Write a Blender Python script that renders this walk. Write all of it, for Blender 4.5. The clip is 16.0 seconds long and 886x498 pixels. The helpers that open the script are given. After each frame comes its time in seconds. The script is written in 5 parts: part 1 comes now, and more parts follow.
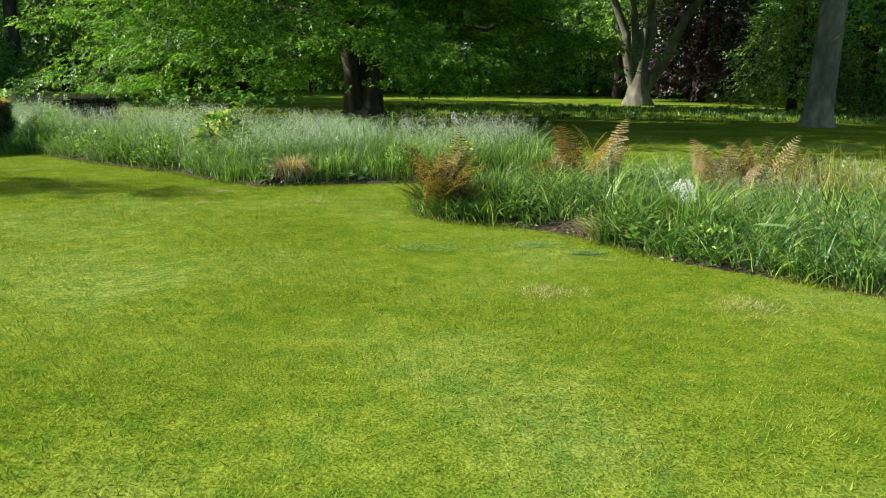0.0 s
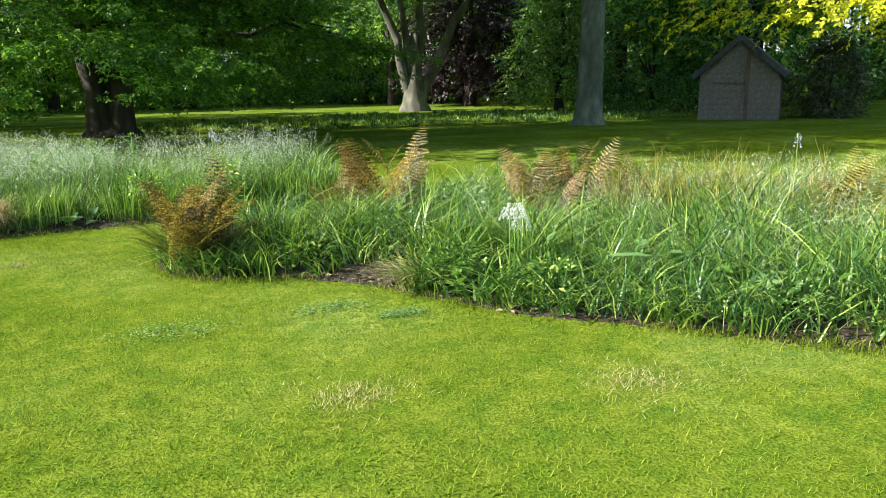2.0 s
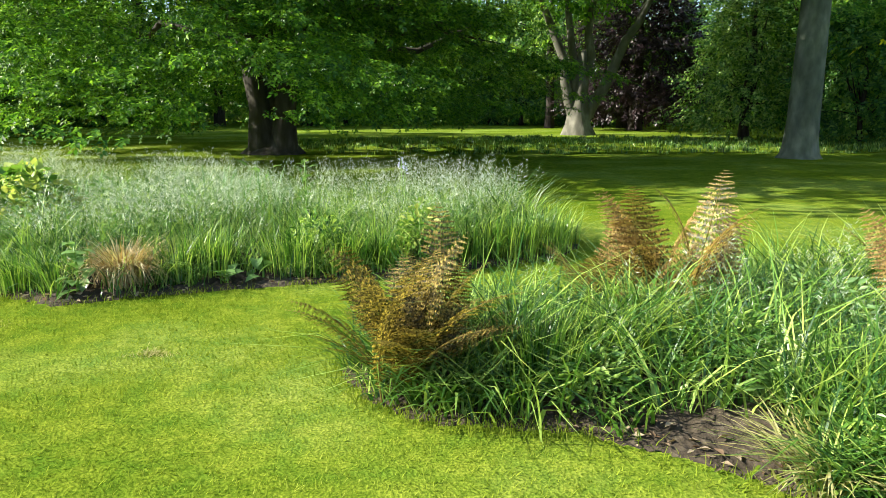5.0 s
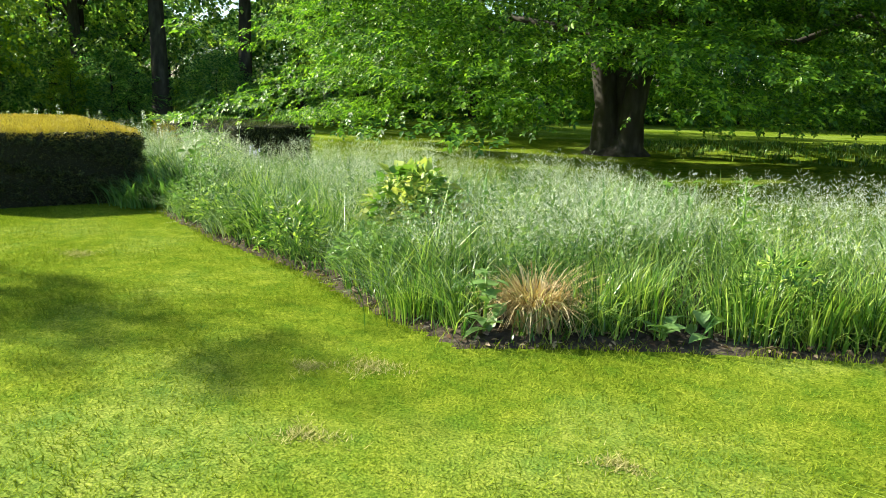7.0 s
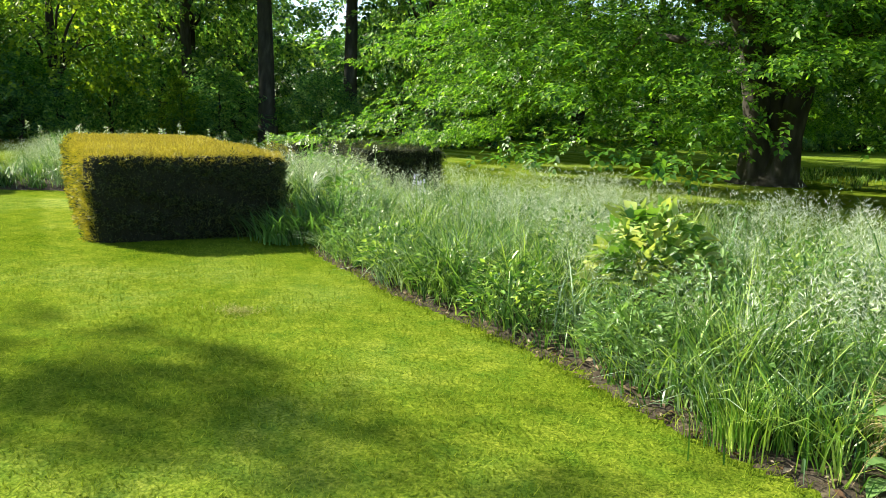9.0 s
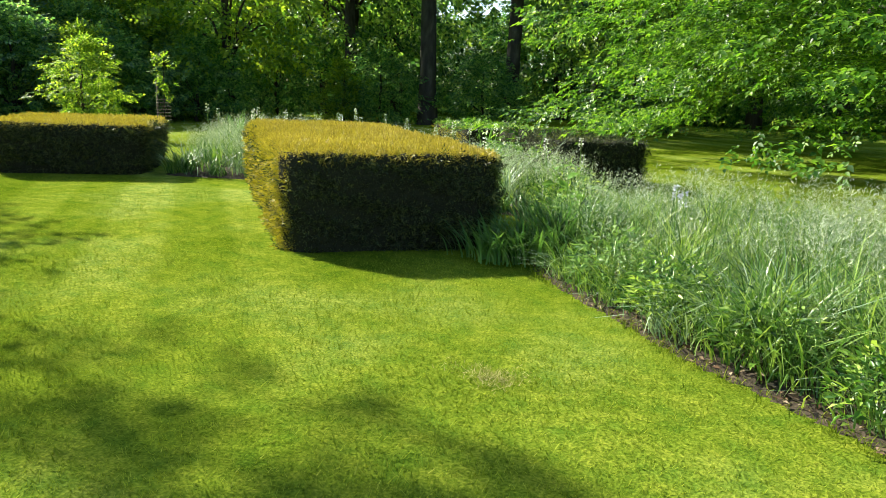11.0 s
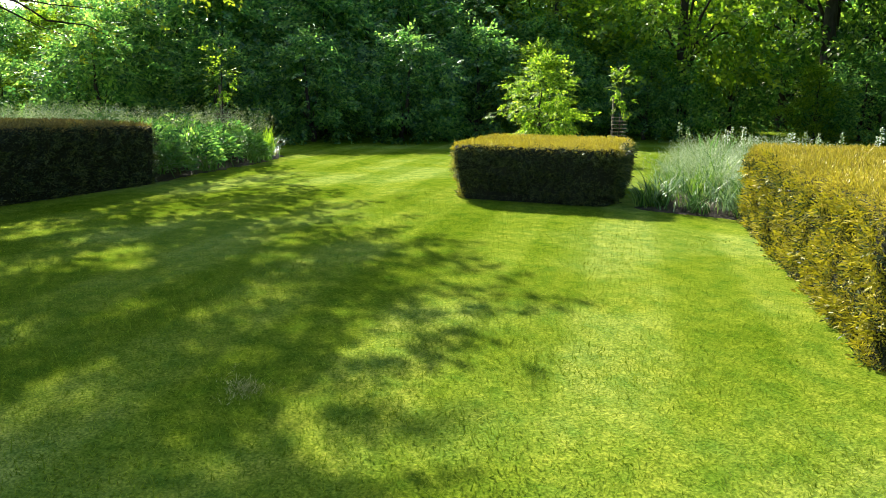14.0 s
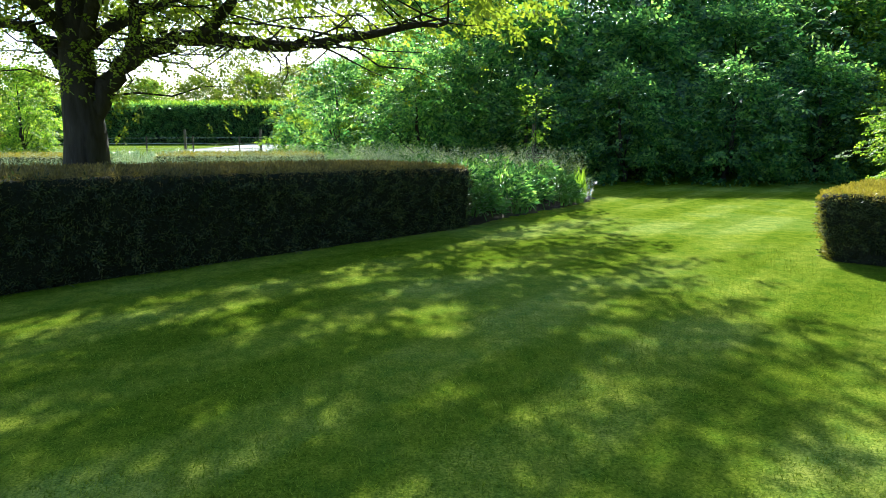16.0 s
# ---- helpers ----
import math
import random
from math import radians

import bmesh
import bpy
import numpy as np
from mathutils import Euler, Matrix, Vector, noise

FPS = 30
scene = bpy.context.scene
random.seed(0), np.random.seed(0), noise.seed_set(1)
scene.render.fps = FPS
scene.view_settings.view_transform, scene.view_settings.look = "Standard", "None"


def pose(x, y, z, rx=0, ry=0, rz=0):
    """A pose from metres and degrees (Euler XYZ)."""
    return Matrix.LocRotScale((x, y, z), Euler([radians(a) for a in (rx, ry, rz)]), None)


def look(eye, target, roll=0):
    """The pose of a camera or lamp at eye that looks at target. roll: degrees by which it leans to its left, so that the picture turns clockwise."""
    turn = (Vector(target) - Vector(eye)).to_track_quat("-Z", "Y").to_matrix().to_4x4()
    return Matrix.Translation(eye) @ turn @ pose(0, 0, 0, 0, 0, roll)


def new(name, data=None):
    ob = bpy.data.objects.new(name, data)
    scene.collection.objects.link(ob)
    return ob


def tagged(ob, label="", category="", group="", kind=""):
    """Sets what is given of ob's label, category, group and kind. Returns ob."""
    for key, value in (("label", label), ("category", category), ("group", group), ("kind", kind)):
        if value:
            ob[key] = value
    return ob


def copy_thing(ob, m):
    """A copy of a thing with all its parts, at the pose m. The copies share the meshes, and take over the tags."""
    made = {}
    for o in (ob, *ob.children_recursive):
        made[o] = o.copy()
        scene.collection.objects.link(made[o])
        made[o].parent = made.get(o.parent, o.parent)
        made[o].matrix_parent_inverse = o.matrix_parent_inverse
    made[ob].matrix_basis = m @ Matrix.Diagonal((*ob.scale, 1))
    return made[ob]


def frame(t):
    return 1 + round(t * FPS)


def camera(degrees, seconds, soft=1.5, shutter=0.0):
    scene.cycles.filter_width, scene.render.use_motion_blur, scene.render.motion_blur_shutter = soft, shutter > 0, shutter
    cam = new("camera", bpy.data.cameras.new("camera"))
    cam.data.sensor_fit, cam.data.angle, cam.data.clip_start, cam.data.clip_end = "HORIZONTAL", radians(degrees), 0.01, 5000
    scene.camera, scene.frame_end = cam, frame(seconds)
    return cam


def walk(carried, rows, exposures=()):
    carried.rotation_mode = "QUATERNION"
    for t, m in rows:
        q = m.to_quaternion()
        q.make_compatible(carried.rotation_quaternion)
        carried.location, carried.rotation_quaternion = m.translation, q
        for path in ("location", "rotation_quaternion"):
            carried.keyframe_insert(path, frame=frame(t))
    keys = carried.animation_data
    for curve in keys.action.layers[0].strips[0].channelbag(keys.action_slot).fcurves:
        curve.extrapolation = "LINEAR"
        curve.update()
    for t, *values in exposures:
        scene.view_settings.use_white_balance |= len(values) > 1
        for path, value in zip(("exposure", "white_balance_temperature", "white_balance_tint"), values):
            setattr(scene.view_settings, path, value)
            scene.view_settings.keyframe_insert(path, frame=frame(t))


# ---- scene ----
cam = camera(61.87, 16.0, 0.75)
# seconds, x, y, z, pitch, roll, yaw
PATH = [
    (0.0, -0.230, 0.436, 1.532, -13.31, -0.78, -0.84),
    (0.5, -0.144, 0.898, 1.527, -13.04, 0.11, -6.36),
    (1.0, -0.110, 1.382, 1.501, -12.76, -0.34, -14.17),
    (1.5, -0.046, 1.844, 1.464, -12.56, 0.63, -16.23),
    (2.0, 0.022, 2.286, 1.467, -12.64, 1.02, -17.86),
    (2.5, 0.023, 2.765, 1.477, -11.33, 1.29, -19.77),
    (3.0, 0.017, 3.216, 1.475, -11.46, 1.31, -20.14),
    (5.5, -0.598, 5.312, 1.469, -10.88, -0.47, -0.26),
    (6.0, -0.848, 5.730, 1.479, -10.66, -0.54, 6.63),
    (6.5, -1.158, 6.086, 1.477, -11.26, -0.84, 10.72),
    (7.0, -1.532, 6.382, 1.475, -11.57, -1.39, 16.33),
    (7.5, -1.932, 6.699, 1.479, -10.63, -1.12, 19.44),
    (8.0, -2.360, 6.956, 1.459, -10.82, -1.50, 18.98),
    (8.5, -2.761, 7.217, 1.445, -10.26, -1.62, 20.50),
    (11.0, -4.675, 8.383, 1.533, -12.06, -2.25, 33.42),
    (11.5, -5.080, 8.632, 1.518, -11.74, -2.44, 37.42),
    (12.0, -5.475, 8.838, 1.512, -11.08, -2.68, 39.74),
    (12.5, -5.882, 8.976, 1.527, -11.21, -1.43, 44.55),
    (13.0, -6.282, 9.161, 1.523, -10.20, -1.21, 51.18),
    (13.5, -6.690, 9.280, 1.507, -10.96, -1.14, 55.98),
    (14.0, -7.072, 9.343, 1.512, -11.78, -0.77, 65.07),
    (14.5, -7.504, 9.424, 1.505, -11.88, -1.19, 75.19),
    (15.0, -7.867, 9.437, 1.507, -9.91, -0.05, 80.15),
    (15.5, -8.162, 9.383, 1.517, -9.68, 0.18, 85.50),
    (16.0, -8.420, 9.290, 1.551, -9.17, 0.11, 87.57),
]
walk(cam, [(t, pose(x, y, z, 90 + pitch, roll, yaw)) for t, x, y, z, pitch, roll, yaw in PATH], exposures=[(0.0, 1.04, 6150, 13), (1.5, 1.24, 6000, 15), (3.0, 1.42, 5950, 16), (5.5, 1.52, 6250, 13), (8.5, 1.48, 6450, 10), (11.0, 1.46, 6350, 12), (12.8, 1.56, 6150, 14), (13.8, 1.56, 6350, 10), (14.5, 1.56, 6050, 10), (15.2, 1.70, 5500, 14), (15.5, 1.75, 5350, 16), (16.0, 1.46, 5500, 12)])

# ---------------------------------------------------------------- light
SUN_EL, SUN_YAW = 34.0, 88.0          # height, and yaw of the way to the sun (90: towards -x)
TO_SUN = Vector((-math.sin(radians(SUN_YAW)) * math.cos(radians(SUN_EL)), math.cos(radians(SUN_YAW)) * math.cos(radians(SUN_EL)), math.sin(radians(SUN_EL))))
world = bpy.data.worlds.new("sky")
scene.world = world
world.use_nodes = True
wn = world.node_tree
sky = wn.nodes.new("ShaderNodeTexSky")
sky.sky_type = "NISHITA"
sky.sun_disc = False
sky.sun_elevation = radians(SUN_EL)
sky.sun_rotation = radians(-SUN_YAW)
wn.links.new(sky.outputs[0], wn.nodes["Background"].inputs[0])
wn.nodes["Background"].inputs[1].default_value = 0.105
sun = new("sun", bpy.data.lights.new("sun", "SUN"))
sun.data.energy, sun.data.angle, sun.data.color = 5.0, radians(0.53), (1.0, 0.94, 0.74)
sun.matrix_world = look(TO_SUN * 100, (0, 0, 0))

# ---------------------------------------------------------------- materials
RNG = np.random.default_rng(7)


def nodes_of(name):
    m = bpy.data.materials.new(name)
    m.use_nodes = True
    t = m.node_tree
    return m, t, t.nodes["Principled BSDF"], t.nodes["Material Output"]


def ramp_node(t, stops):
    r = t.nodes.new("ShaderNodeValToRGB")
    e = r.color_ramp.elements
    while len(e) < len(stops):
        e.new(0.5)
    for el, (p, c) in zip(e, stops):
        el.position, el.color = p, (*c, 1)
    return r


def leaf_mat(name, stops, through_light=0.35, rough=0.45, gain=1.5, patch=0.5, gloss=0.45):
    """A leaf: colour varies from leaf to leaf and in patches, and light shines through it."""
    m, t, b, out = nodes_of(name)
    geo = t.nodes.new("ShaderNodeNewGeometry")
    co = t.nodes.new("ShaderNodeTexCoord")
    noi = t.nodes.new("ShaderNodeTexNoise")
    noi.inputs["Scale"].default_value = 0.9
    noi.inputs["Detail"].default_value = 3
    t.links.new(co.outputs["Object"], noi.inputs["Vector"])
    mixv = t.nodes.new("ShaderNodeMix")
    mixv.inputs[0].default_value = patch
    t.links.new(geo.outputs["Random Per Island"], mixv.inputs[2])
    t.links.new(noi.outputs[0], mixv.inputs[3])
    r = ramp_node(t, stops)
    t.links.new(mixv.outputs[0], r.inputs[0])
    t.links.new(r.outputs[0], b.inputs["Base Color"])
    b.inputs["Roughness"].default_value = rough
    b.inputs["Specular IOR Level"].default_value = gloss
    tr = t.nodes.new("ShaderNodeBsdfTranslucent")
    tint = t.nodes.new("ShaderNodeMix")
    tint.data_type, tint.blend_type = "RGBA", "MULTIPLY"
    tint.inputs[0].default_value = 1.0
    tint.inputs[7].default_value = (gain * 1.05, gain * 1.1, gain * 0.55, 1)
    t.links.new(r.outputs[0], tint.inputs[6])
    t.links.new(tint.outputs[2], tr.inputs[0])
    mx = t.nodes.new("ShaderNodeMixShader")
    mx.inputs[0].default_value = through_light
    t.links.new(b.outputs[0], mx.inputs[1])
    t.links.new(tr.outputs[0], mx.inputs[2])
    t.links.new(mx.outputs[0], out.inputs[0])
    return m


def rough_mat(name, stops, scale=8.0, detail=6.0, rough=0.85, bump=0.4, dist=0.02, stretch=(1, 1, 1), scale2=None, mix2=0.4):
    """Bark, soil, stone: two scales of noise in colour, and relief."""
    m, t, b, out = nodes_of(name)
    co = t.nodes.new("ShaderNodeTexCoord")
    mp = t.nodes.new("ShaderNodeMapping")
    mp.inputs["Scale"].default_value = stretch
    t.links.new(co.outputs["Object"], mp.inputs[0])
    n1, n2 = t.nodes.new("ShaderNodeTexNoise"), t.nodes.new("ShaderNodeTexNoise")
    n1.inputs["Scale"].default_value, n1.inputs["Detail"].default_value = scale, detail
    n2.inputs["Scale"].default_value, n2.inputs["Detail"].default_value = scale2 or scale * 0.13, 3
    for n in (n1, n2):
        t.links.new(mp.outputs[0], n.inputs["Vector"])
    mx = t.nodes.new("ShaderNodeMix")
    mx.inputs[0].default_value = mix2
    t.links.new(n1.outputs[0], mx.inputs[2])
    t.links.new(n2.outputs[0], mx.inputs[3])
    r = ramp_node(t, stops)
    t.links.new(mx.outputs[0], r.inputs[0])
    t.links.new(r.outputs[0], b.inputs["Base Color"])
    b.inputs["Roughness"].default_value = rough
    b.inputs["Specular IOR Level"].default_value = 0.2
    bm_ = t.nodes.new("ShaderNodeBump")
    bm_.inputs["Strength"].default_value, bm_.inputs["Distance"].default_value = bump, dist
    t.links.new(n1.outputs[0], bm_.inputs["Height"])
    t.links.new(bm_.outputs[0], b.inputs["Normal"])
    return m


def lawn_mat():
    """Mown turf: fine grain, worn straw patches, mossy blooms and faint mowing stripes."""
    m, t, b, out = nodes_of("mown_turf")
    geo = t.nodes.new("ShaderNodeNewGeometry")
    fine, mott, mid, wide = (t.nodes.new("ShaderNodeTexNoise") for _ in range(4))
    for n, s, d in ((fine, 70, 4), (mott, 19.0, 3), (mid, 5.0, 5), (wide, 0.42, 4)):
        n.inputs["Scale"].default_value, n.inputs["Detail"].default_value = s, d
        t.links.new(geo.outputs["Position"], n.inputs["Vector"])
    r1 = ramp_node(t, [(0.26, (0.055, 0.096, 0.008)), (0.5, (0.128, 0.184, 0.016)), (0.76, (0.225, 0.280, 0.028))])
    t.links.new(fine.outputs[0], r1.inputs[0])
    rm = ramp_node(t, [(0.37, (0.84, 0.88, 0.82)), (0.5, (1.0, 1.0, 1.0)), (0.63, (1.16, 1.12, 1.16))])
    t.links.new(mott.outputs[0], rm.inputs[0])
    r2 = ramp_node(t, [(0.32, (0.70, 0.84, 0.85)), (0.5, (1.0, 1.0, 1.0)), (0.66, (1.30, 1.18, 1.3))])
    t.links.new(mid.outputs[0], r2.inputs[0])
    r3 = ramp_node(t, [(0.36, (0.74, 0.80, 0.6)), (0.5, (1.0, 1.0, 1.0)), (0.62, (1.20, 1.18, 2.1))])
    t.links.new(wide.outputs[0], r3.inputs[0])
    # stripes, parallel to the long side of the nearer hedge
    dot = t.nodes.new("ShaderNodeVectorMath")
    dot.operation = "DOT_PRODUCT"
    dot.inputs[1].default_value = (0.63, 0.776, 0)
    t.links.new(geo.outputs["Position"], dot.inputs[0])
    wob = t.nodes.new("ShaderNodeMath")
    wob.operation = "MULTIPLY_ADD"
    wob.inputs[1].default_value = 2 * math.pi / 1.3
    t.links.new(dot.outputs["Value"], wob.inputs[0])
    t.links.new(wide.outputs[0], wob.inputs[2])
    sn = t.nodes.new("ShaderNodeMath")
    sn.operation = "SINE"
    t.links.new(wob.outputs[0], sn.inputs[0])
    r4 = ramp_node(t, [(0.35, (0.88, 0.89, 0.70)), (0.65, (1.22, 1.13, 1.25))])
    sn2 = t.nodes.new("ShaderNodeMath")
    sn2.operation = "MULTIPLY_ADD"
    sn2.inputs[1].default_value = sn2.inputs[2].default_value = 0.5
    t.links.new(sn.outputs[0], sn2.inputs[0])
    t.links.new(sn2.outputs[0], r4.inputs[0])
    sep = t.nodes.new("ShaderNodeSeparateXYZ")
    t.links.new(geo.outputs["Position"], sep.inputs[0])
    zone = t.nodes.new("ShaderNodeMapRange")
    zone.inputs["From Min"].default_value, zone.inputs["From Max"].default_value = -6.5, -10.5
    t.links.new(sep.outputs[0], zone.inputs["Value"])
    last = r1.outputs[0]
    for r in (rm, r2, r3, r4):
        x = t.nodes.new("ShaderNodeMix")
        x.data_type, x.blend_type = "RGBA", "MULTIPLY"
        x.inputs[0].default_value = 1
        if r is r4:
            t.links.new(zone.outputs[0], x.inputs[0])
        t.links.new(last, x.inputs[6])
        t.links.new(r.outputs[0], x.inputs[7])
        last = x.outputs[2]
    t.links.new(last, b.inputs["Base Color"])
    b.inputs["Roughness"].default_value = 0.9
    b.inputs["Specular IOR Level"].default_value = 0.0
    bp = t.nodes.new("ShaderNodeBump")
    bp.inputs["Strength"].default_value, bp.inputs["Distance"].default_value = 0.6, 0.02
    t.links.new(fine.outputs[0], bp.inputs["Height"])
    t.links.new(bp.outputs[0], b.inputs["Normal"])
    return m


M_LAWN = lawn_mat()
M_TURF = leaf_mat("turf_blade", [(0.2, (0.100, 0.150, 0.010)), (0.5, (0.160, 0.222, 0.017)), (0.75, (0.25, 0.31, 0.030)), (0.94, (0.38, 0.41, 0.09))], 0.30, 0.9, 1.2, 0.40, 0.0)
M_SOIL = rough_mat("bed_soil", [(0.3, (0.022, 0.017, 0.011)), (0.55, (0.062, 0.049, 0.034)), (0.75, (0.15, 0.125, 0.09))], 22, 8, 0.95, 0.9, 0.03)
M_BARK = rough_mat("grey_beech_bark", [(0.3, (0.022, 0.020, 0.016)), (0.55, (0.060, 0.055, 0.045)), (0.75, (0.14, 0.13, 0.11))], 5, 7, 0.9, 0.6, 0.04, (1, 1, 0.35))
M_GREY = rough_mat("smooth_grey_bark", [(0.3, (0.045, 0.060, 0.042)), (0.5, (0.11, 0.13, 0.098)), (0.72, (0.24, 0.26, 0.205))], 4, 7, 0.9, 0.5, 0.03, (1, 1, 0.5))
M_PALE = rough_mat("pale_plane_bark", [(0.3, (0.05, 0.05, 0.038)), (0.5, (0.115, 0.11, 0.088)), (0.7, (0.28, 0.265, 0.22))], 3, 7, 0.9, 0.5, 0.03, (1, 1, 0.4))
M_OAKBARK = rough_mat("dark_oak_bark", [(0.3, (0.018, 0.014, 0.012)), (0.6, (0.055, 0.046, 0.040)), (0.8, (0.11, 0.09, 0.08))], 9, 7, 0.95, 0.9, 0.05, (1, 1, 0.25))
M_MEADOW = leaf_mat("meadow_blade", [(0.25, (0.025, 0.080, 0.014)), (0.5, (0.10, 0.22, 0.032)), (0.75, (0.34, 0.46, 0.11))], 0.26, 0.4, 1.5, 0.45)
M_DARK = leaf_mat("dark_blade", [(0.2, (0.025, 0.075, 0.02)), (0.5, (0.055, 0.14, 0.035)), (0.8, (0.11, 0.22, 0.055))], 0.18, 0.4, 1.4, 0.4)
M_LUSH = leaf_mat("lush_blade", [(0.25, (0.020, 0.075, 0.013)), (0.5, (0.11, 0.245, 0.028)), (0.75, (0.42, 0.54, 0.11))], 0.26, 0.35, 1.5, 0.4)
M_SILVER = leaf_mat("silver_panicle", [(0.2, (0.26, 0.33, 0.22)), (0.5, (0.44, 0.51, 0.38)), (0.8, (0.68, 0.73, 0.60))], 0.2, 0.6, 1.0, 0.3)
M_BEECH = leaf_mat("beech_leaf", [(0.25, (0.018, 0.062, 0.010)), (0.5, (0.062, 0.16, 0.016)), (0.75, (0.20, 0.345, 0.028))], 0.42, 0.4, 1.7, 0.5, 0.3)
M_WOOD = leaf_mat("woodland_leaf", [(0.25, (0.020, 0.062, 0.020)), (0.5, (0.085, 0.18, 0.042)), (0.75, (0.29, 0.40, 0.08))], 0.56, 0.45, 1.9, 0.5)
M_SHRUB = leaf_mat("shrub_leaf", [(0.25, (0.024, 0.08, 0.036)), (0.5, (0.08, 0.19, 0.068)), (0.75, (0.24, 0.37, 0.11))], 0.6, 0.4, 1.9, 0.5)
M_LIME = leaf_mat("lime_leaf", [(0.2, (0.05, 0.11, 0.015)), (0.5, (0.13, 0.22, 0.02)), (0.8, (0.30, 0.38, 0.04))], 0.55, 0.5, 1.9, 0.4, 0.25)
M_GOLD = leaf_mat("golden_leaf", [(0.1, (0.34, 0.40, 0.015)), (0.5, (0.58, 0.58, 0.02)), (0.9, (0.78, 0.68, 0.03))], 0.5, 0.4, 1.3, 0.4)
M_COPPER = leaf_mat("copper_beech_leaf", [(0.1, (0.012, 0.007, 0.009)), (0.5, (0.022, 0.011, 0.015)), (0.9, (0.042, 0.022, 0.026))], 0.2, 0.45, 1.2, 0.4)
M_OAK = leaf_mat("oak_leaf", [(0.1, (0.10, 0.14, 0.015)), (0.5, (0.18, 0.23, 0.02)), (0.9, (0.30, 0.32, 0.03))], 0.5, 0.4, 1.7, 0.4)
# dark yew; on hedges it paints the sides away from the sun
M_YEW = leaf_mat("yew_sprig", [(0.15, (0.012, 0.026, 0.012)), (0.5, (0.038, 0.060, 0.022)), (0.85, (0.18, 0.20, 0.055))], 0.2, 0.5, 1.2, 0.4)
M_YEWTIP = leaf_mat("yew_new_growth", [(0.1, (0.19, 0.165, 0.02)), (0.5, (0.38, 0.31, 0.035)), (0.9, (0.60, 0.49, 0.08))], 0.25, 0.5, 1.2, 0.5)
# brown top growth, its colour darkened for the oak's shade
M_YEWDULL = leaf_mat("yew_shaded_growth", [(0.2, (0.06, 0.056, 0.018)), (0.5, (0.19, 0.14, 0.035)), (0.8, (0.42, 0.31, 0.08))], 0.2, 0.6, 1.2, 0.6)
# lighter copy of the yew, painting sunlight on sides that face the sun
M_YEWLIT = leaf_mat("yew_sunlit_side", [(0.1, (0.10, 0.11, 0.010)), (0.5, (0.32, 0.28, 0.016)), (0.9, (0.58, 0.47, 0.035))], 0.25, 0.5, 1.2, 0.5)
M_CORE = rough_mat("hedge_inner_shade", [(0.3, (0.010, 0.012, 0.006)), (0.6, (0.022, 0.024, 0.012)), (0.8, (0.04, 0.04, 0.02))], 30, 5, 0.95, 0.8, 0.03)
M_FERN = leaf_mat("bronze_fern", [(0.25, (0.035, 0.034, 0.009)), (0.5, (0.16, 0.115, 0.028)), (0.75, (0.42, 0.31, 0.08))], 0.4, 0.5, 1.3, 0.4)
M_RUST = leaf_mat("rust_fern", [(0.2, (0.12, 0.07, 0.020)), (0.5, (0.31, 0.185, 0.06)), (0.8, (0.52, 0.36, 0.13))], 0.4, 0.5, 1.2, 0.4)
M_GFERN = leaf_mat("green_fern", [(0.2, (0.11, 0.13, 0.02)), (0.5, (0.27, 0.26, 0.045)), (0.8, (0.48, 0.43, 0.10))], 0.35, 0.5, 1.3, 0.4)
M_STRAW = leaf_mat("straw_blade", [(0.2, (0.24, 0.16, 0.07)), (0.5, (0.54, 0.40, 0.20)), (0.8, (0.72, 0.62, 0.38))], 0.3, 0.55, 1.1, 0.3)
M_WORN = leaf_mat("worn_blade", [(0.2, (0.22, 0.23, 0.06)), (0.5, (0.36, 0.35, 0.12)), (0.8, (0.52, 0.48, 0.22))], 0.2, 0.9, 1.0, 0.2, 0.0)
M_DOCK = leaf_mat("dock_leaf", [(0.1, (0.10, 0.20, 0.06)), (0.5, (0.17, 0.30, 0.09)), (0.9, (0.28, 0.40, 0.15))], 0.3, 0.35, 1.3, 0.4)
M_IRIS = leaf_mat("iris_blade", [(0.1, (0.06, 0.16, 0.04)), (0.5, (0.11, 0.24, 0.06)), (0.9, (0.18, 0.32, 0.08))], 0.3, 0.35, 1.3, 0.4)
M_WHITE = leaf_mat("white_petal", [(0.1, (0.62, 0.64, 0.66)), (0.5, (0.72, 0.74, 0.76)), (0.9, (0.82, 0.82, 0.82))], 0.3, 0.6, 0.9, 0.3)
M_MAUVE = leaf_mat("mauve_petal", [(0.1, (0.38, 0.40, 0.62)), (0.5, (0.48, 0.50, 0.72)), (0.9, (0.60, 0.62, 0.80))], 0.3, 0.6, 0.9, 0.3)
M_FLOWER = leaf_mat("yellow_leaf", [(0.25, (0.10, 0.22, 0.03)), (0.5, (0.24, 0.38, 0.07)), (0.75, (0.52, 0.55, 0.17))], 0.35, 0.5, 1.1, 0.3)
M_STONE = rough_mat("grey_rubble_stone", [(0.3, (0.07, 0.068, 0.065)), (0.55, (0.18, 0.175, 0.165)), (0.75, (0.34, 0.33, 0.31))], 7, 8, 0.9, 0.7, 0.03)
M_SLATE = rough_mat("dark_roof_slate", [(0.3, (0.03, 0.032, 0.036)), (0.7, (0.09, 0.095, 0.105))], 9, 5, 0.6, 0.4, 0.01)
M_TIMBER = rough_mat("weathered_timber", [(0.3, (0.07, 0.055, 0.04)), (0.6, (0.16, 0.13, 0.10)), (0.8, (0.27, 0.24, 0.20))], 14, 6, 0.85, 0.5, 0.01, (6, 6, 0.6))
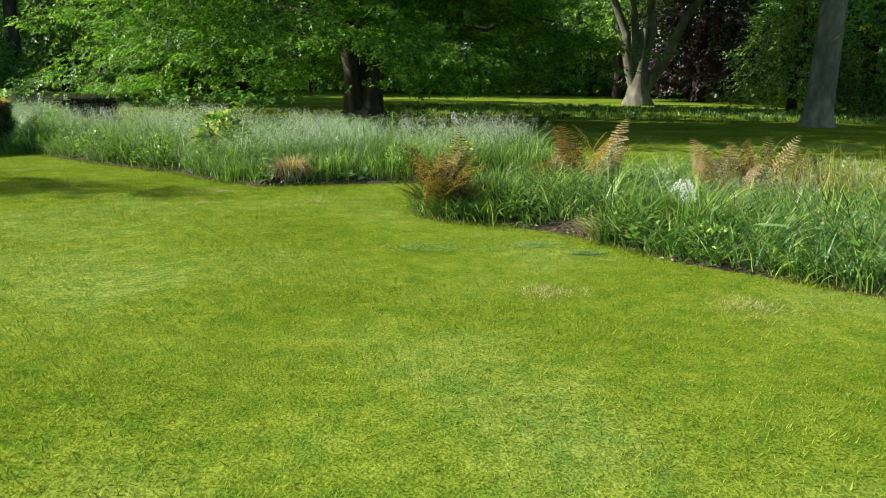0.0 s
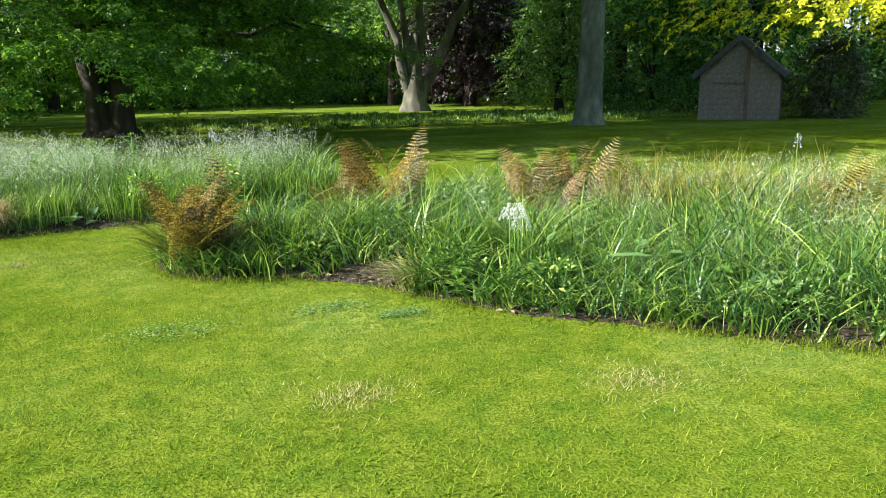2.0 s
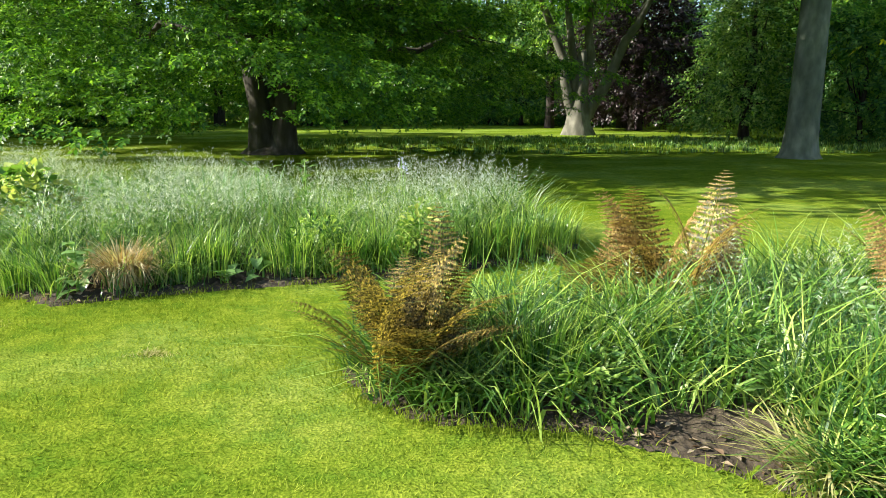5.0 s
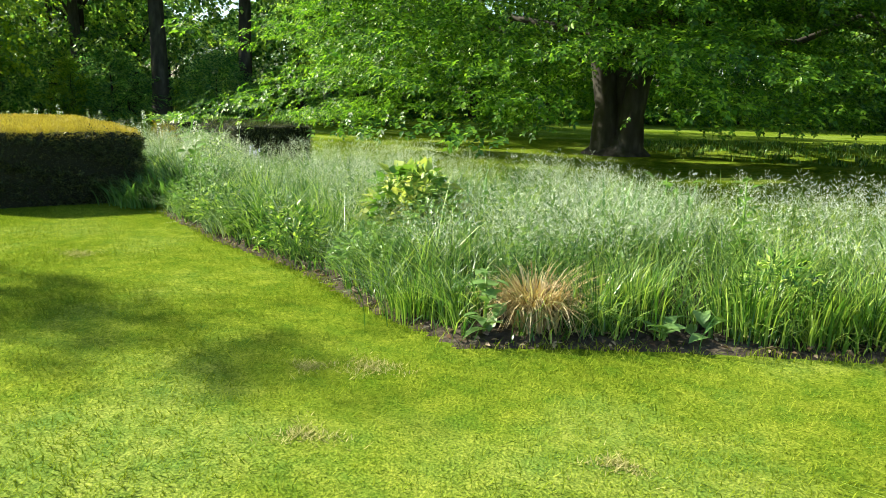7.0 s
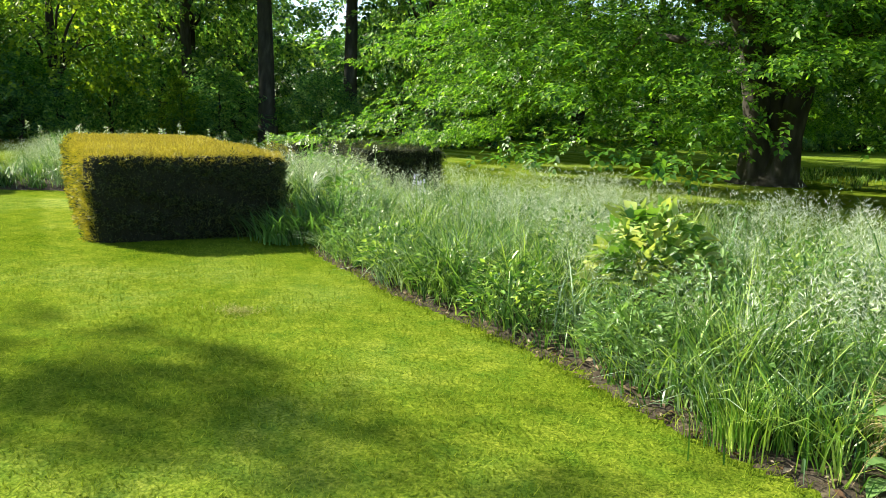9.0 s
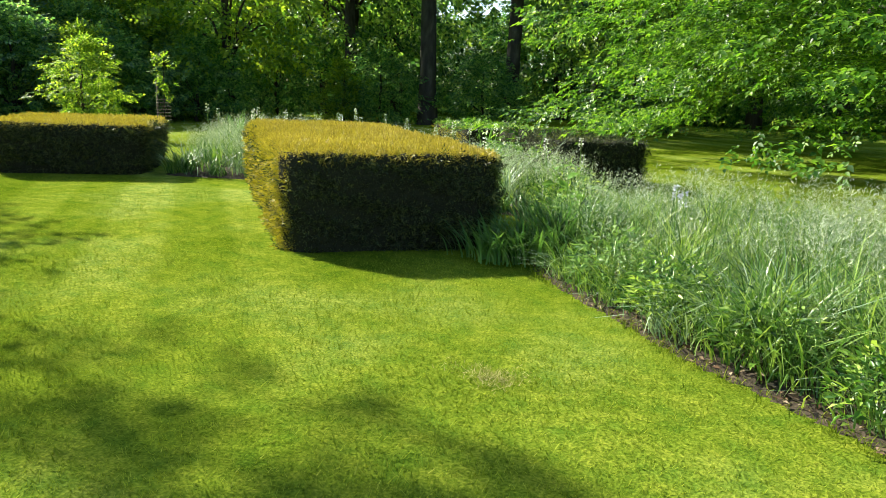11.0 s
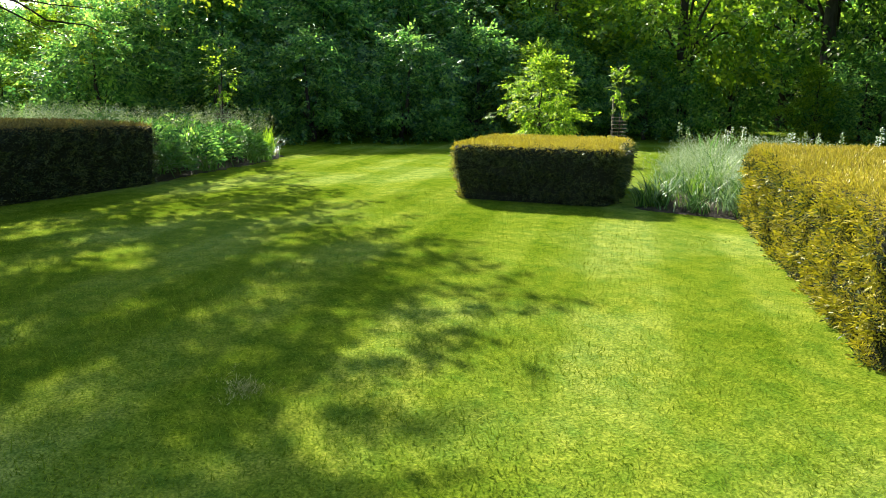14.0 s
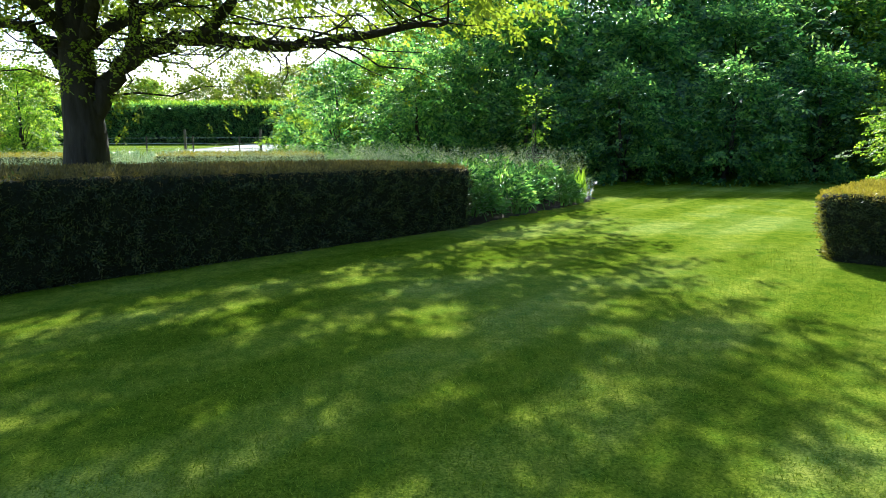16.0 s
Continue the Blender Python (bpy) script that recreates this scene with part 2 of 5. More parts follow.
M_GRAVEL = rough_mat("pale_gravel", [(0.3, (0.30, 0.29, 0.27)), (0.6, (0.46, 0.45, 0.43)), (0.8, (0.60, 0.59, 0.57))], 30, 6, 0.95, 0.5, 0.02)
M_METAL = rough_mat("galvanised_rail", [(0.3, (0.35, 0.36, 0.37)), (0.7, (0.55, 0.56, 0.57))], 20, 4, 0.4, 0.1, 0.005)
M_PATCH = rough_mat("worn_turf", [(0.3, (0.10, 0.14, 0.03)), (0.55, (0.21, 0.23, 0.07)), (0.75, (0.34, 0.33, 0.17))], 45, 6, 0.95, 0.6, 0.01)


# ---------------------------------------------------------------- mesh helpers
def tri_mesh(name, V, F, mats):
    V, F = np.ascontiguousarray(V, dtype=np.float32).reshape(-1, 3), np.ascontiguousarray(F, dtype=np.int32).reshape(-1, 3)
    me = bpy.data.meshes.new(name)
    me.vertices.add(len(V))
    me.vertices.foreach_set("co", V.ravel())
    me.loops.add(F.size)
    me.loops.foreach_set("vertex_index", F.ravel())
    me.polygons.add(len(F))
    me.polygons.foreach_set("loop_start", np.arange(0, F.size, 3, dtype=np.int32))
    for m in mats if isinstance(mats, (list, tuple)) else [mats]:
        me.materials.append(m)
    me.update(calc_edges=True)
    return me


class Soup:
    """Collects triangles from many pieces for one mesh."""

    def __init__(self):
        self.v, self.f, self.n = [], [], 0

    def add(self, V, F):
        V = np.asarray(V, dtype=np.float32).reshape(-1, 3)
        if len(V):
            self.v.append(V)
            self.f.append(np.asarray(F, dtype=np.int64).reshape(-1, 3) + self.n)
            self.n += len(V)
        return self

    def mesh(self, name, mat):
        return tri_mesh(name, np.concatenate(self.v), np.concatenate(self.f), mat)


def thing(name, label, category, at=(0, 0, 0), group="", kind=""):
    ob = new(name)
    ob.location = at
    return tagged(ob, label, category, group, kind)


def part(name, me, parent, label="", at=(0, 0, 0)):
    ob = new(name, me)
    ob.parent = parent
    ob.location = at
    if label:
        ob["label"] = label
    return ob


def unit(v):
    return v / np.maximum(np.linalg.norm(v, axis=-1, keepdims=True), 1e-9)


def basis(along, normal):
    """Turns with y along, z near normal, as (n, 3, 3) columns."""
    y = unit(along)
    x = unit(np.cross(y, normal))
    return np.stack([x, y, np.cross(x, y)], -1)


def scatter(T, pos, R, size):
    """Copies of a template (verts, tris) at many places, as one soup."""
    V, F = T
    size = np.asarray(size, dtype=float)
    size = size[:, None] if size.ndim == 1 else size
    W = np.einsum("nij,nvj->nvi", R, V[None] * size[:, None, :]) + pos[:, None]
    G = F[None] + (np.arange(len(pos)) * len(V))[:, None, None]
    return W.reshape(-1, 3), G.reshape(-1, 3)


def kite(w=0.55, fold=0.10, droop=0.08):
    return np.array([(0, 0, 0), (w / 2, 0.42, fold), (0, 1, -droop), (-w / 2, 0.42, fold)]), np.array([(0, 1, 2), (0, 2, 3)])


def broad(w=0.6):
    """A broad pointed leaf with a folded midrib."""
    V = [(0, 0, 0)]
    for y, k in ((0.25, 0.8), (0.5, 1.0), (0.78, 0.62)):
        V += [(-w / 2 * k, y, 0.10 * k - 0.25 * y * y), (0, y, -0.25 * y * y), (w / 2 * k, y, 0.10 * k - 0.25 * y * y)]
    V += [(0, 1, -0.3)]
    F = [(0, 2, 1), (0, 3, 2)]
    for i in (1, 4):
        F += [(i, i + 1, i + 4), (i, i + 4, i + 3), (i + 1, i + 2, i + 5), (i + 1, i + 5, i + 4)]
    F += [(7, 8, 10), (8, 9, 10)]
    return np.array(V, dtype=float), np.array(F)


def spray(leaves=7, leaf=0.34, seed=3, w=0.6):
    """A flat twig with leaves to both sides, one long."""
    g = np.random.default_rng(seed)
    s = Soup()
    K = kite(w)
    n = leaves
    ys = np.linspace(0.08, 0.86, n)
    sgn = np.where(np.arange(n) % 2 == 0, 1, -1)
    ang = sgn * g.uniform(0.7, 1.1, n)
    ang[-1] *= 0.15
    al = np.stack([np.sin(ang), np.cos(ang), g.normal(-0.15, 0.15, n)], -1)
    no = np.stack([g.normal(0, 0.25, n), g.normal(0, 0.2, n), np.ones(n)], -1)
    p = np.stack([np.zeros(n), ys, -0.18 * ys ** 2], -1)
    s.add(*scatter(K, p, basis(al, no), leaf * g.uniform(0.75, 1.15, n)))
    return np.concatenate(s.v).astype(float), np.concatenate(s.f)


def blades(P, h, w, az, lean, droop, seg=3, face=None):
    """Grass blades: bent, tapering strips. lean: how far they bend over, in heights; droop: how far the tip sinks."""
    n = len(P)
    s = np.linspace(0, 1, seg + 1)
    dirx = np.stack([np.cos(az), np.sin(az), np.zeros(n)], -1)
    fz = az + np.pi / 2 if face is None else face
    side = np.stack([np.cos(fz), np.sin(fz), np.zeros(n)], -1)
    cen = P[:, None] + dirx[:, None] * (lean * h)[:, None, None] * (s ** 1.8)[None, :, None]
    zz = h[:, None] * (s[None] - droop[:, None] * s[None] ** 3)
    cen = cen + np.stack([np.zeros_like(zz), np.zeros_like(zz), zz], -1)
    wid = (w[:, None] * (1 - s[None] ** 2.2))[:, :, None] * 0.5
    L, Rr = cen - side[:, None] * wid, cen + side[:, None] * wid
    V = np.empty((n, 2 * seg + 1, 3))
    V[:, 0:2 * seg:2], V[:, 1:2 * seg:2], V[:, 2 * seg] = L[:, :seg], Rr[:, :seg], cen[:, seg]
    f = []
    for i in range(seg - 1):
        f += [(2 * i, 2 * i + 1, 2 * i + 3), (2 * i, 2 * i + 3, 2 * i + 2)]
    f.append((2 * seg - 2, 2 * seg - 1, 2 * seg))
    f = np.array(f)
    return V.reshape(-1, 3), (f[None] + (np.arange(n) * (2 * seg + 1))[:, None, None]).reshape(-1, 3)


def tube(points, radii, sides=8, knob=0.0, seed=0):
    """A tapered limb through points."""
    g = np.random.default_rng(seed)
    P, r = np.asarray(points, float), np.asarray(radii, float)
    d = np.gradient(P, axis=0)
    d = unit(d)
    ref = np.where(np.abs(d[:, 2:3]) < 0.9, np.array([[0, 0, 1.0]]), np.array([[1.0, 0, 0]]))
    x = unit(np.cross(d, ref))
    for i in range(1, len(x)):
        if (x[i] * x[i - 1]).sum() < 0:
            x[i] *= -1
    y = np.cross(d, x)
    a = np.linspace(0, 2 * np.pi, sides, endpoint=False)
    rr = r[:, None] * (1 + knob * g.normal(0, 1, (len(P), sides)))
    V = P[:, None] + rr[..., None] * (np.cos(a)[None, :, None] * x[:, None] + np.sin(a)[None, :, None] * y[:, None])
    F = []
    for i in range(len(P) - 1):
        for j in range(sides):
            k = (j + 1) % sides
            A, B, C, D = i * sides + j, i * sides + k, (i + 1) * sides + k, (i + 1) * sides + j
            F += [(A, B, C), (A, C, D)]
    V = np.concatenate([V.reshape(-1, 3), P[-1:]])
    e = (len(P) - 1) * sides
    F += [(e + j, e + (j + 1) % sides, len(V) - 1) for j in range(sides)]
    return V, np.array(F)


def wander(a, b, n, bend, g, sag=0.0):
    """A crooked line from a to b."""
    a, b = np.asarray(a, float), np.asarray(b, float)
    s = np.linspace(0, 1, n)[:, None]
    P = a + (b - a) * s
    off = g.normal(0, bend, (n, 3)) * np.sin(np.pi * s)
    P = P + off
    P[:, 2] += sag * 4 * (s * (1 - s))[:, 0]
    return P


def inside(poly, X, Y):
    r = np.zeros(X.shape, bool)
    n = len(poly)
    for i in range(n):
        (x1, y1), (x2, y2) = poly[i], poly[(i + 1) % n]
        c = ((y1 > Y) != (y2 > Y)) & (X < (x2 - x1) * (Y - y1) / ((y2 - y1) or 1e-9) + x1)
        r ^= c
    return r


def edge_dist(poly, X, Y):
    best = np.full(X.shape, 1e9)
    n = len(poly)
    for i in range(n):
        a, b = np.array(poly[i], float), np.array(poly[(i + 1) % n], float)
        d = b - a
        t = np.clip(((X - a[0]) * d[0] + (Y - a[1]) * d[1]) / (d @ d), 0, 1)
        best = np.minimum(best, np.hypot(X - a[0] - t * d[0], Y - a[1] - t * d[1]))
    return best


def sow(poly, n, g=RNG):
    """n random places inside a polygon."""
    q = np.array(poly)
    lo, hi = q.min(0), q.max(0)
    out = np.zeros((0, 2))
    while len(out) < n:
        c = g.uniform(lo, hi, (int(n * 1.6) + 8, 2))
        out = np.concatenate([out, c[inside(poly, c[:, 0], c[:, 1])]])
    return out[:n]


def lump(X, Y, s=1.0, seed=0.0):
    """Cheap smooth noise, about -1 to 1."""
    return (np.sin(1.7 * X / s + 1.3 * np.sin(1.1 * Y / s + seed)) + np.sin(2.3 * Y / s + 1.7 * np.sin(0.9 * X / s + 2 * seed)) + 0.6 * np.sin(4.1 * (X + Y) / s + seed)) / 2.6


def up3(xy, z=0.0):
    return np.column_stack([xy, np.full(len(xy), z) if np.isscalar(z) else z])


# ---------------------------------------------------------------- the plan
BED_A = [(-0.50, 8.85), (-0.33, 8.38), (-0.06, 8.10), (0.60, 7.92), (1.10, 7.50), (1.48, 6.95), (1.84, 6.45), (2.45, 5.98), (2.98, 5.50), (4.2, 4.55), (6.0, 3.6), (8.2, 3.2),
         (10.0, 5.5), (8.2, 7.8), (6.2, 9.2), (4.6, 10.0), (3.0, 10.5), (1.7, 10.45), (0.6, 9.9), (-0.2, 9.4)]
BED_B = [(-2.60, 10.45), (-2.0, 10.66), (-1.41, 10.84), (-0.76, 10.97), (0.0, 11.13), (0.78, 11.45), (1.52, 11.70), (2.05, 12.4), (1.9, 13.6), (0.6, 14.8), (-2.0, 16.2), (-5.0, 17.6), (-7.6, 17.6),
         (-8.3, 16.2), (-8.0, 15.0), (-7.45, 14.15), (-6.86, 13.62), (-5.72, 12.72), (-4.95, 12.25), (-4.19, 11.72), (-3.4, 11.0)]
BED_C = [(-13.86, 16.75), (-15.15, 15.95), (-17.2, 18.3), (-19.5, 20.5), (-17.5, 22.0), (-13.0, 20.6), (-9.5, 19.2), (-8.0, 17.8), (-8.4, 16.2), (-11.9, 18.3)]
BED_D = [(-20.3, 10.35), (-21.2, 10.9), (-22.3, 11.8), (-23.9, 13.0), (-25.2, 13.6), (-26.5, 12.6), (-27.5, 9.0), (-28.5, 4.0), (-27.5, -2.0), (-25.6, -3.0), (-26.0, 4.0), (-24.5, 8.2), (-22.2, 8.3)]
BEDS = (BED_A, BED_B, BED_C, BED_D)

# ---------------------------------------------------------------- ground
def ground_sheet():
    ax = np.concatenate([[-900, -500, -300, -200, -140, -100, -75, -60, -50, -42], np.arange(-36, 26.1, 1.0), [30, 36, 44, 55, 70, 100, 150, 250, 450, 900]])
    ay = np.concatenate([[-900, -400, -200, -100, -60, -30, -18, -10], np.arange(-6, 46.1, 1.0), [50, 56, 64, 75, 95, 130, 200, 400, 900]])
    X, Y = np.meshgrid(ax, ay, indexing="ij")
    Z = 0.012 * lump(X, Y, 2.6)
    nx, ny = X.shape
    V = np.stack([X, Y, Z], -1).reshape(-1, 3)
    i = np.arange(nx * ny).reshape(nx, ny)
    a, b, c, d = i[:-1, :-1].ravel(), i[1:, :-1].ravel(), i[1:, 1:].ravel(), i[:-1, 1:].ravel()
    F = np.concatenate([np.stack([a, b, c], -1), np.stack([a, c, d], -1)])
    me = tri_mesh("ground", V, F, M_LAWN)
    me.polygons.foreach_set("use_smooth", np.ones(len(F), bool))
    return tagged(new("ground", me), "close-mown sunlit garden lawn with worn straw patches", "lawn", kind="structure")


ground_sheet()


def bed_soil(poly, name, step=0.09):
    q = np.array(poly)
    lo, hi = q.min(0) - step, q.max(0) + step
    ax, ay = np.arange(lo[0], hi[0], step), np.arange(lo[1], hi[1], step)
    X, Y = np.meshgrid(ax, ay, indexing="ij")
    Xj, Yj = X + RNG.uniform(-0.35, 0.35, X.shape) * step, Y + RNG.uniform(-0.35, 0.35, X.shape) * step
    ins = inside(poly, Xj, Yj)
    d = edge_dist(poly, Xj, Yj)
    Z = np.where(ins, 0.006 + 0.085 * np.clip(d / 0.6, 0, 1) + 0.011 * RNG.normal(0, 1, X.shape) * np.clip(d / 0.12, 0.25, 1), -0.03 - 0.05 * np.clip(d / 0.1, 0, 1))
    keep = ins | (d < step * 1.2)
    nx, ny = X.shape
    V = np.stack([Xj, Yj, Z], -1).reshape(-1, 3)
    i = np.arange(nx * ny).reshape(nx, ny)
    a, b, c, e = i[:-1, :-1].ravel(), i[1:, :-1].ravel(), i[1:, 1:].ravel(), i[:-1, 1:].ravel()
    k = keep.ravel()
    ok = k[a] & k[b] & k[c] & k[e]
    a, b, c, e = a[ok], b[ok], c[ok], e[ok]
    F = np.concatenate([np.stack([a, b, c], -1), np.stack([a, c, e], -1)])
    used, inv = np.unique(F, return_inverse=True)
    return tagged(new(name, tri_mesh(name, V[used], inv.reshape(-1, 3), M_SOIL)), "dark crumbly soil of a planted border", "soil", kind="structure")


for bed in BEDS:
    bed_soil(bed, "border_soil", 0.05 if bed in (BED_A, BED_B) else 0.2)


def turf():
    """Short blades over the lawn beside the walk, thinning out with distance."""
    g = np.random.default_rng(11)
    line = np.array([(r[1], r[2]) for r in PATH])
    out = []
    total = 0
    while total < 560000:
        c = np.column_stack([g.uniform(-19, 6, 300000), g.uniform(1.5, 15.5, 300000)])
        d = np.min(np.hypot(c[:, None, 0] - line[None, :, 0], c[:, None, 1] - line[None, :, 1]), 1)
        keep = g.random(len(c)) < np.clip(3.0 / np.maximum(d, 1.5), 0, 1) ** 1.3
        keep &= d < 11
        for bed in BEDS:
            keep &= ~inside(bed, c[:, 0], c[:, 1])
        c = c[keep]
        out.append(c)
        total += len(c)
    c = np.concatenate(out)[:560000]
    n = len(c)
    big = g.random(n) < 0.05
    h = g.uniform(0.010, 0.026, n) * (1 + 0.25 * lump(c[:, 0], c[:, 1], 0.6)) * np.where(big, 1.5, 1.0)
    az = g.uniform(0, 2 * np.pi, n)
    ln = g.uniform(0.4, 1.9, n)
    base = up3(c, 0.012 * lump(c[:, 0], c[:, 1], 2.6) - 0.004)
    sd = np.stack([-np.sin(az), np.cos(az), np.zeros(n)], -1) * (g.uniform(0.0018, 0.0036, n) * np.where(big, 1.5, 1.0))[:, None]
    tip = base + np.stack([np.cos(az) * ln * h, np.sin(az) * ln * h, h], -1)
    V = np.stack([base - sd, base + sd, tip], 1).reshape(-1, 3)
    F = np.arange(3 * n).reshape(-1, 3)
    return tagged(new("lawn_grass", tri_mesh("lawn_grass", V, F, M_TURF)), "short mown grass blades of the sunlit lawn", "grass", kind="stuff")


turf()

# ---------------------------------------------------------------- hedges
def rounded_rect(L, W, r, n=5):
    """A rounded rectangle with evenly spread points, 0..L along u and 0..W along v about its middle."""
    r = max(min(r, L / 2 - 0.01, W / 2 - 0.01), 0.01)
    P = []
    for cx, cy, a0 in ((L / 2 - r, W / 2 - r, 0), (-L / 2 + r, W / 2 - r, 90), (-L / 2 + r, -W / 2 + r, 180), (L / 2 - r, -W / 2 + r, 270)):
        for k in range(n):
            a = radians(a0 + 90 * k / (n - 1))
            P.append((cx + r * math.cos(a), cy + r * math.sin(a)))
    P = np.array(P + P[:1])
    s = np.concatenate([[0], np.cumsum(np.hypot(*np.diff(P, axis=0).T))])
    t = np.linspace(0, s[-1], 97)[:-1]
    return np.column_stack([np.interp(t, s, P[:, 0]), np.interp(t, s, P[:, 1])])


def hedge(label, corner, along, L, across, W, H, per=1300, sprig=0.06, top=M_YEWTIP, lit=M_YEWLIT, side=M_YEW, batter=0.05, lit_ways=((-0.62, -0.78),), rise=0.0):
    """A clipped hedge block from its front corner, L along and W across."""
    g = np.random.default_rng(int(abs(corner[0]) * 100))
    u, v = Vector((*along, 0)).normalized(), Vector((*across, 0)).normalized()
    mid = Vector((*corner, 0)) + u * L / 2 + v * W / 2
    rings = []
    for z, ins in ((0, batter), (H * 0.3, batter * 0.5), (H * 0.65, 0.01), (H - 0.05, 0.0), (H - 0.01, 0.03), (H, 0.10), (H + 0.005, W * 0.2), (H + 0.01, W * 0.36), (H + 0.005, W * 0.49)):
        rings.append(np.column_stack([rounded_rect(L - 2 * ins, W - 2 * ins, 0.22), np.full(96, z)]))
    V = np.concatenate(rings)
    Vw = np.outer(V[:, 0], np.array(u)) + np.outer(V[:, 1], np.array(v)) + np.outer(V[:, 2], (0, 0, 1.0))
    Vw += (0.03 * lump(Vw[:, 0] + V[:, 2], Vw[:, 1], 0.3))[:, None] * np.array([0.7, 0.7, 0.5])
    Vw[:, 2] += rise * np.clip(V[:, 2] / H, 0, 1) * (V[:, 0] / L + 0.5)
    Vw[:96, 2] = -0.02
    F = []
    for r in range(len(rings) - 1):
        for j in range(96):
            k = (j + 1) % 96
            a, b, c, d = r * 96 + j, r * 96 + k, (r + 1) * 96 + k, (r + 1) * 96 + j
            F += [(a, b, c), (a, c, d)]
    F = np.array(F)
    if u.cross(v).z < 0:
        F = F[:, ::-1]
    ob = thing("hedge", label, "hedge", mid)
    # opaque hull, near-black so gaps between the sprigs read as shaded depth
    part("core", tri_mesh("hedge_core", Vw, F, M_CORE), ob, "dark inner core of the hedge, shaded depth put into its colour")
    A, B, C = Vw[F[:, 0]], Vw[F[:, 1]], Vw[F[:, 2]]
    nrm = np.cross(B - A, C - A)
    area = np.linalg.norm(nrm, axis=1) / 2
    nrm = unit(nrm)
    n = int(area.sum() * per)
    pick = g.choice(len(F), n, p=area / area.sum())
    r1, r2 = np.sqrt(g.random(n)), g.random(n)
    P = A[pick] * (1 - r1)[:, None] + B[pick] * (r1 * (1 - r2))[:, None] + C[pick] * (r1 * r2)[:, None]
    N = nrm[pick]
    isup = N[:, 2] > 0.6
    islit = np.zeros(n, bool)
    # faces towards lit_ways get the lighter sprigs, so sunlight is in their colour
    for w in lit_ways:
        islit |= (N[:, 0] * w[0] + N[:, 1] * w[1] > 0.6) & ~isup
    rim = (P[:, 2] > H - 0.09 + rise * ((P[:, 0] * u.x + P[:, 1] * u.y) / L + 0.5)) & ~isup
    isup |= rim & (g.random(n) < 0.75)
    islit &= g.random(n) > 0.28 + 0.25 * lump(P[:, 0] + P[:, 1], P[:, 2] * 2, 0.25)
    T = spray(5, 0.5, 5, 0.32)
    al = unit(N * 0.8 + g.normal(0, 0.55, (n, 3)) + np.array([0, 0, 0.25]))
    no = unit(g.normal(0, 1, (n, 3)) + N * 0.4)
    R = basis(al, no)
    sz = sprig * g.uniform(0.6, 1.35, n)
    clump = lump(P[:, 0] - P[:, 1], P[:, 2] * 1.3 + P[:, 0] * 0.4, 0.16, 3.0)
    P = P + N * (sprig * np.where(isup, -0.35, np.clip(-0.1 + 0.7 * clump, -0.45, 0.8)))[:, None]
    sz = sz * np.where(isup, 1, 1 + 0.5 * np.clip(clump, -0.5, 1))
    for nm, mask, mat, lb in (("top_foliage", isup, top, "golden-brown new growth on the clipped top"), ("lit_side_foliage", islit & ~isup, lit, "yellow-green clipped side, lightened as if sunlit"),
                              ("side_foliage", ~isup & ~islit, side, "dark green clipped side, darkened as if shaded")):
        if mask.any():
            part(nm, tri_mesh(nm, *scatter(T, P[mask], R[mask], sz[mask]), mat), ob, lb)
    return ob


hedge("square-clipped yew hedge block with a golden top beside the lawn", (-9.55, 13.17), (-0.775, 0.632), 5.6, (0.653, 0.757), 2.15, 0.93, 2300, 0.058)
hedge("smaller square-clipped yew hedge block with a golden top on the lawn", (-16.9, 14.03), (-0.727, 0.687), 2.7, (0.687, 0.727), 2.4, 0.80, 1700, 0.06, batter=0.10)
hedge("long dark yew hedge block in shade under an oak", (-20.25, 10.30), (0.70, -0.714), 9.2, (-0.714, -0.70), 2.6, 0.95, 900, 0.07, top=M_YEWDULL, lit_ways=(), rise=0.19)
# every face takes the dark shaded-side colour, top included
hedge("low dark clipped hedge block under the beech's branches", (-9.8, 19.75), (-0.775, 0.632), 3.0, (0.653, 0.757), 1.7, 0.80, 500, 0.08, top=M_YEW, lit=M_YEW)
hedge("low clipped hedge block with a golden-green top beyond the border", (-14.6, 24.6), (-0.775, 0.632), 3.0, (0.653, 0.757), 2.2, 0.62, 300, 0.1, top=M_MEADOW)
hedge("low clipped hedge block behind the border", (-28.3, -2.5), (0.0, 1.0), 3.0, (-1.0, 0.1), 2.0, 0.85, 250, 0.1)
hedge("low clipped hedge block behind the border", (-29.0, 2.2), (0.1, 1.0), 4.4, (-1.0, 0.1), 2.0, 0.85, 250, 0.1)

# ---------------------------------------------------------------- borders
def panicle(seed, bits=34):
    """A feathery grass head on its thin stem, one high."""
    g = np.random.default_rng(seed)
    s = Soup()
    z = g.uniform(0.62, 1.0, bits)
    r = 0.10 * (1.03 - z) / 0.4 + 0.012
    a = g.uniform(0, 2 * np.pi, bits)
    c = np.column_stack([0.10 * z ** 1.8 * 0.95 + r * np.cos(a), 0.03 * z + r * np.sin(a), z])
    al = np.column_stack([np.cos(a), np.sin(a), g.uniform(0.2, 1.4, bits)])
    T = (np.array([(-0.5, 0, 0), (0.5, 0, 0), (0, 1, 0.0)]), np.array([(0, 1, 2)]))
    s.add(*scatter(T, c, basis(al, g.normal(0, 1, (bits, 3))), np.column_stack([g.uniform(0.004, 0.008, bits), g.uniform(0.025, 0.06, bits), np.ones(bits)])))
    return np.concatenate(s.v).astype(float), np.concatenate(s.f)


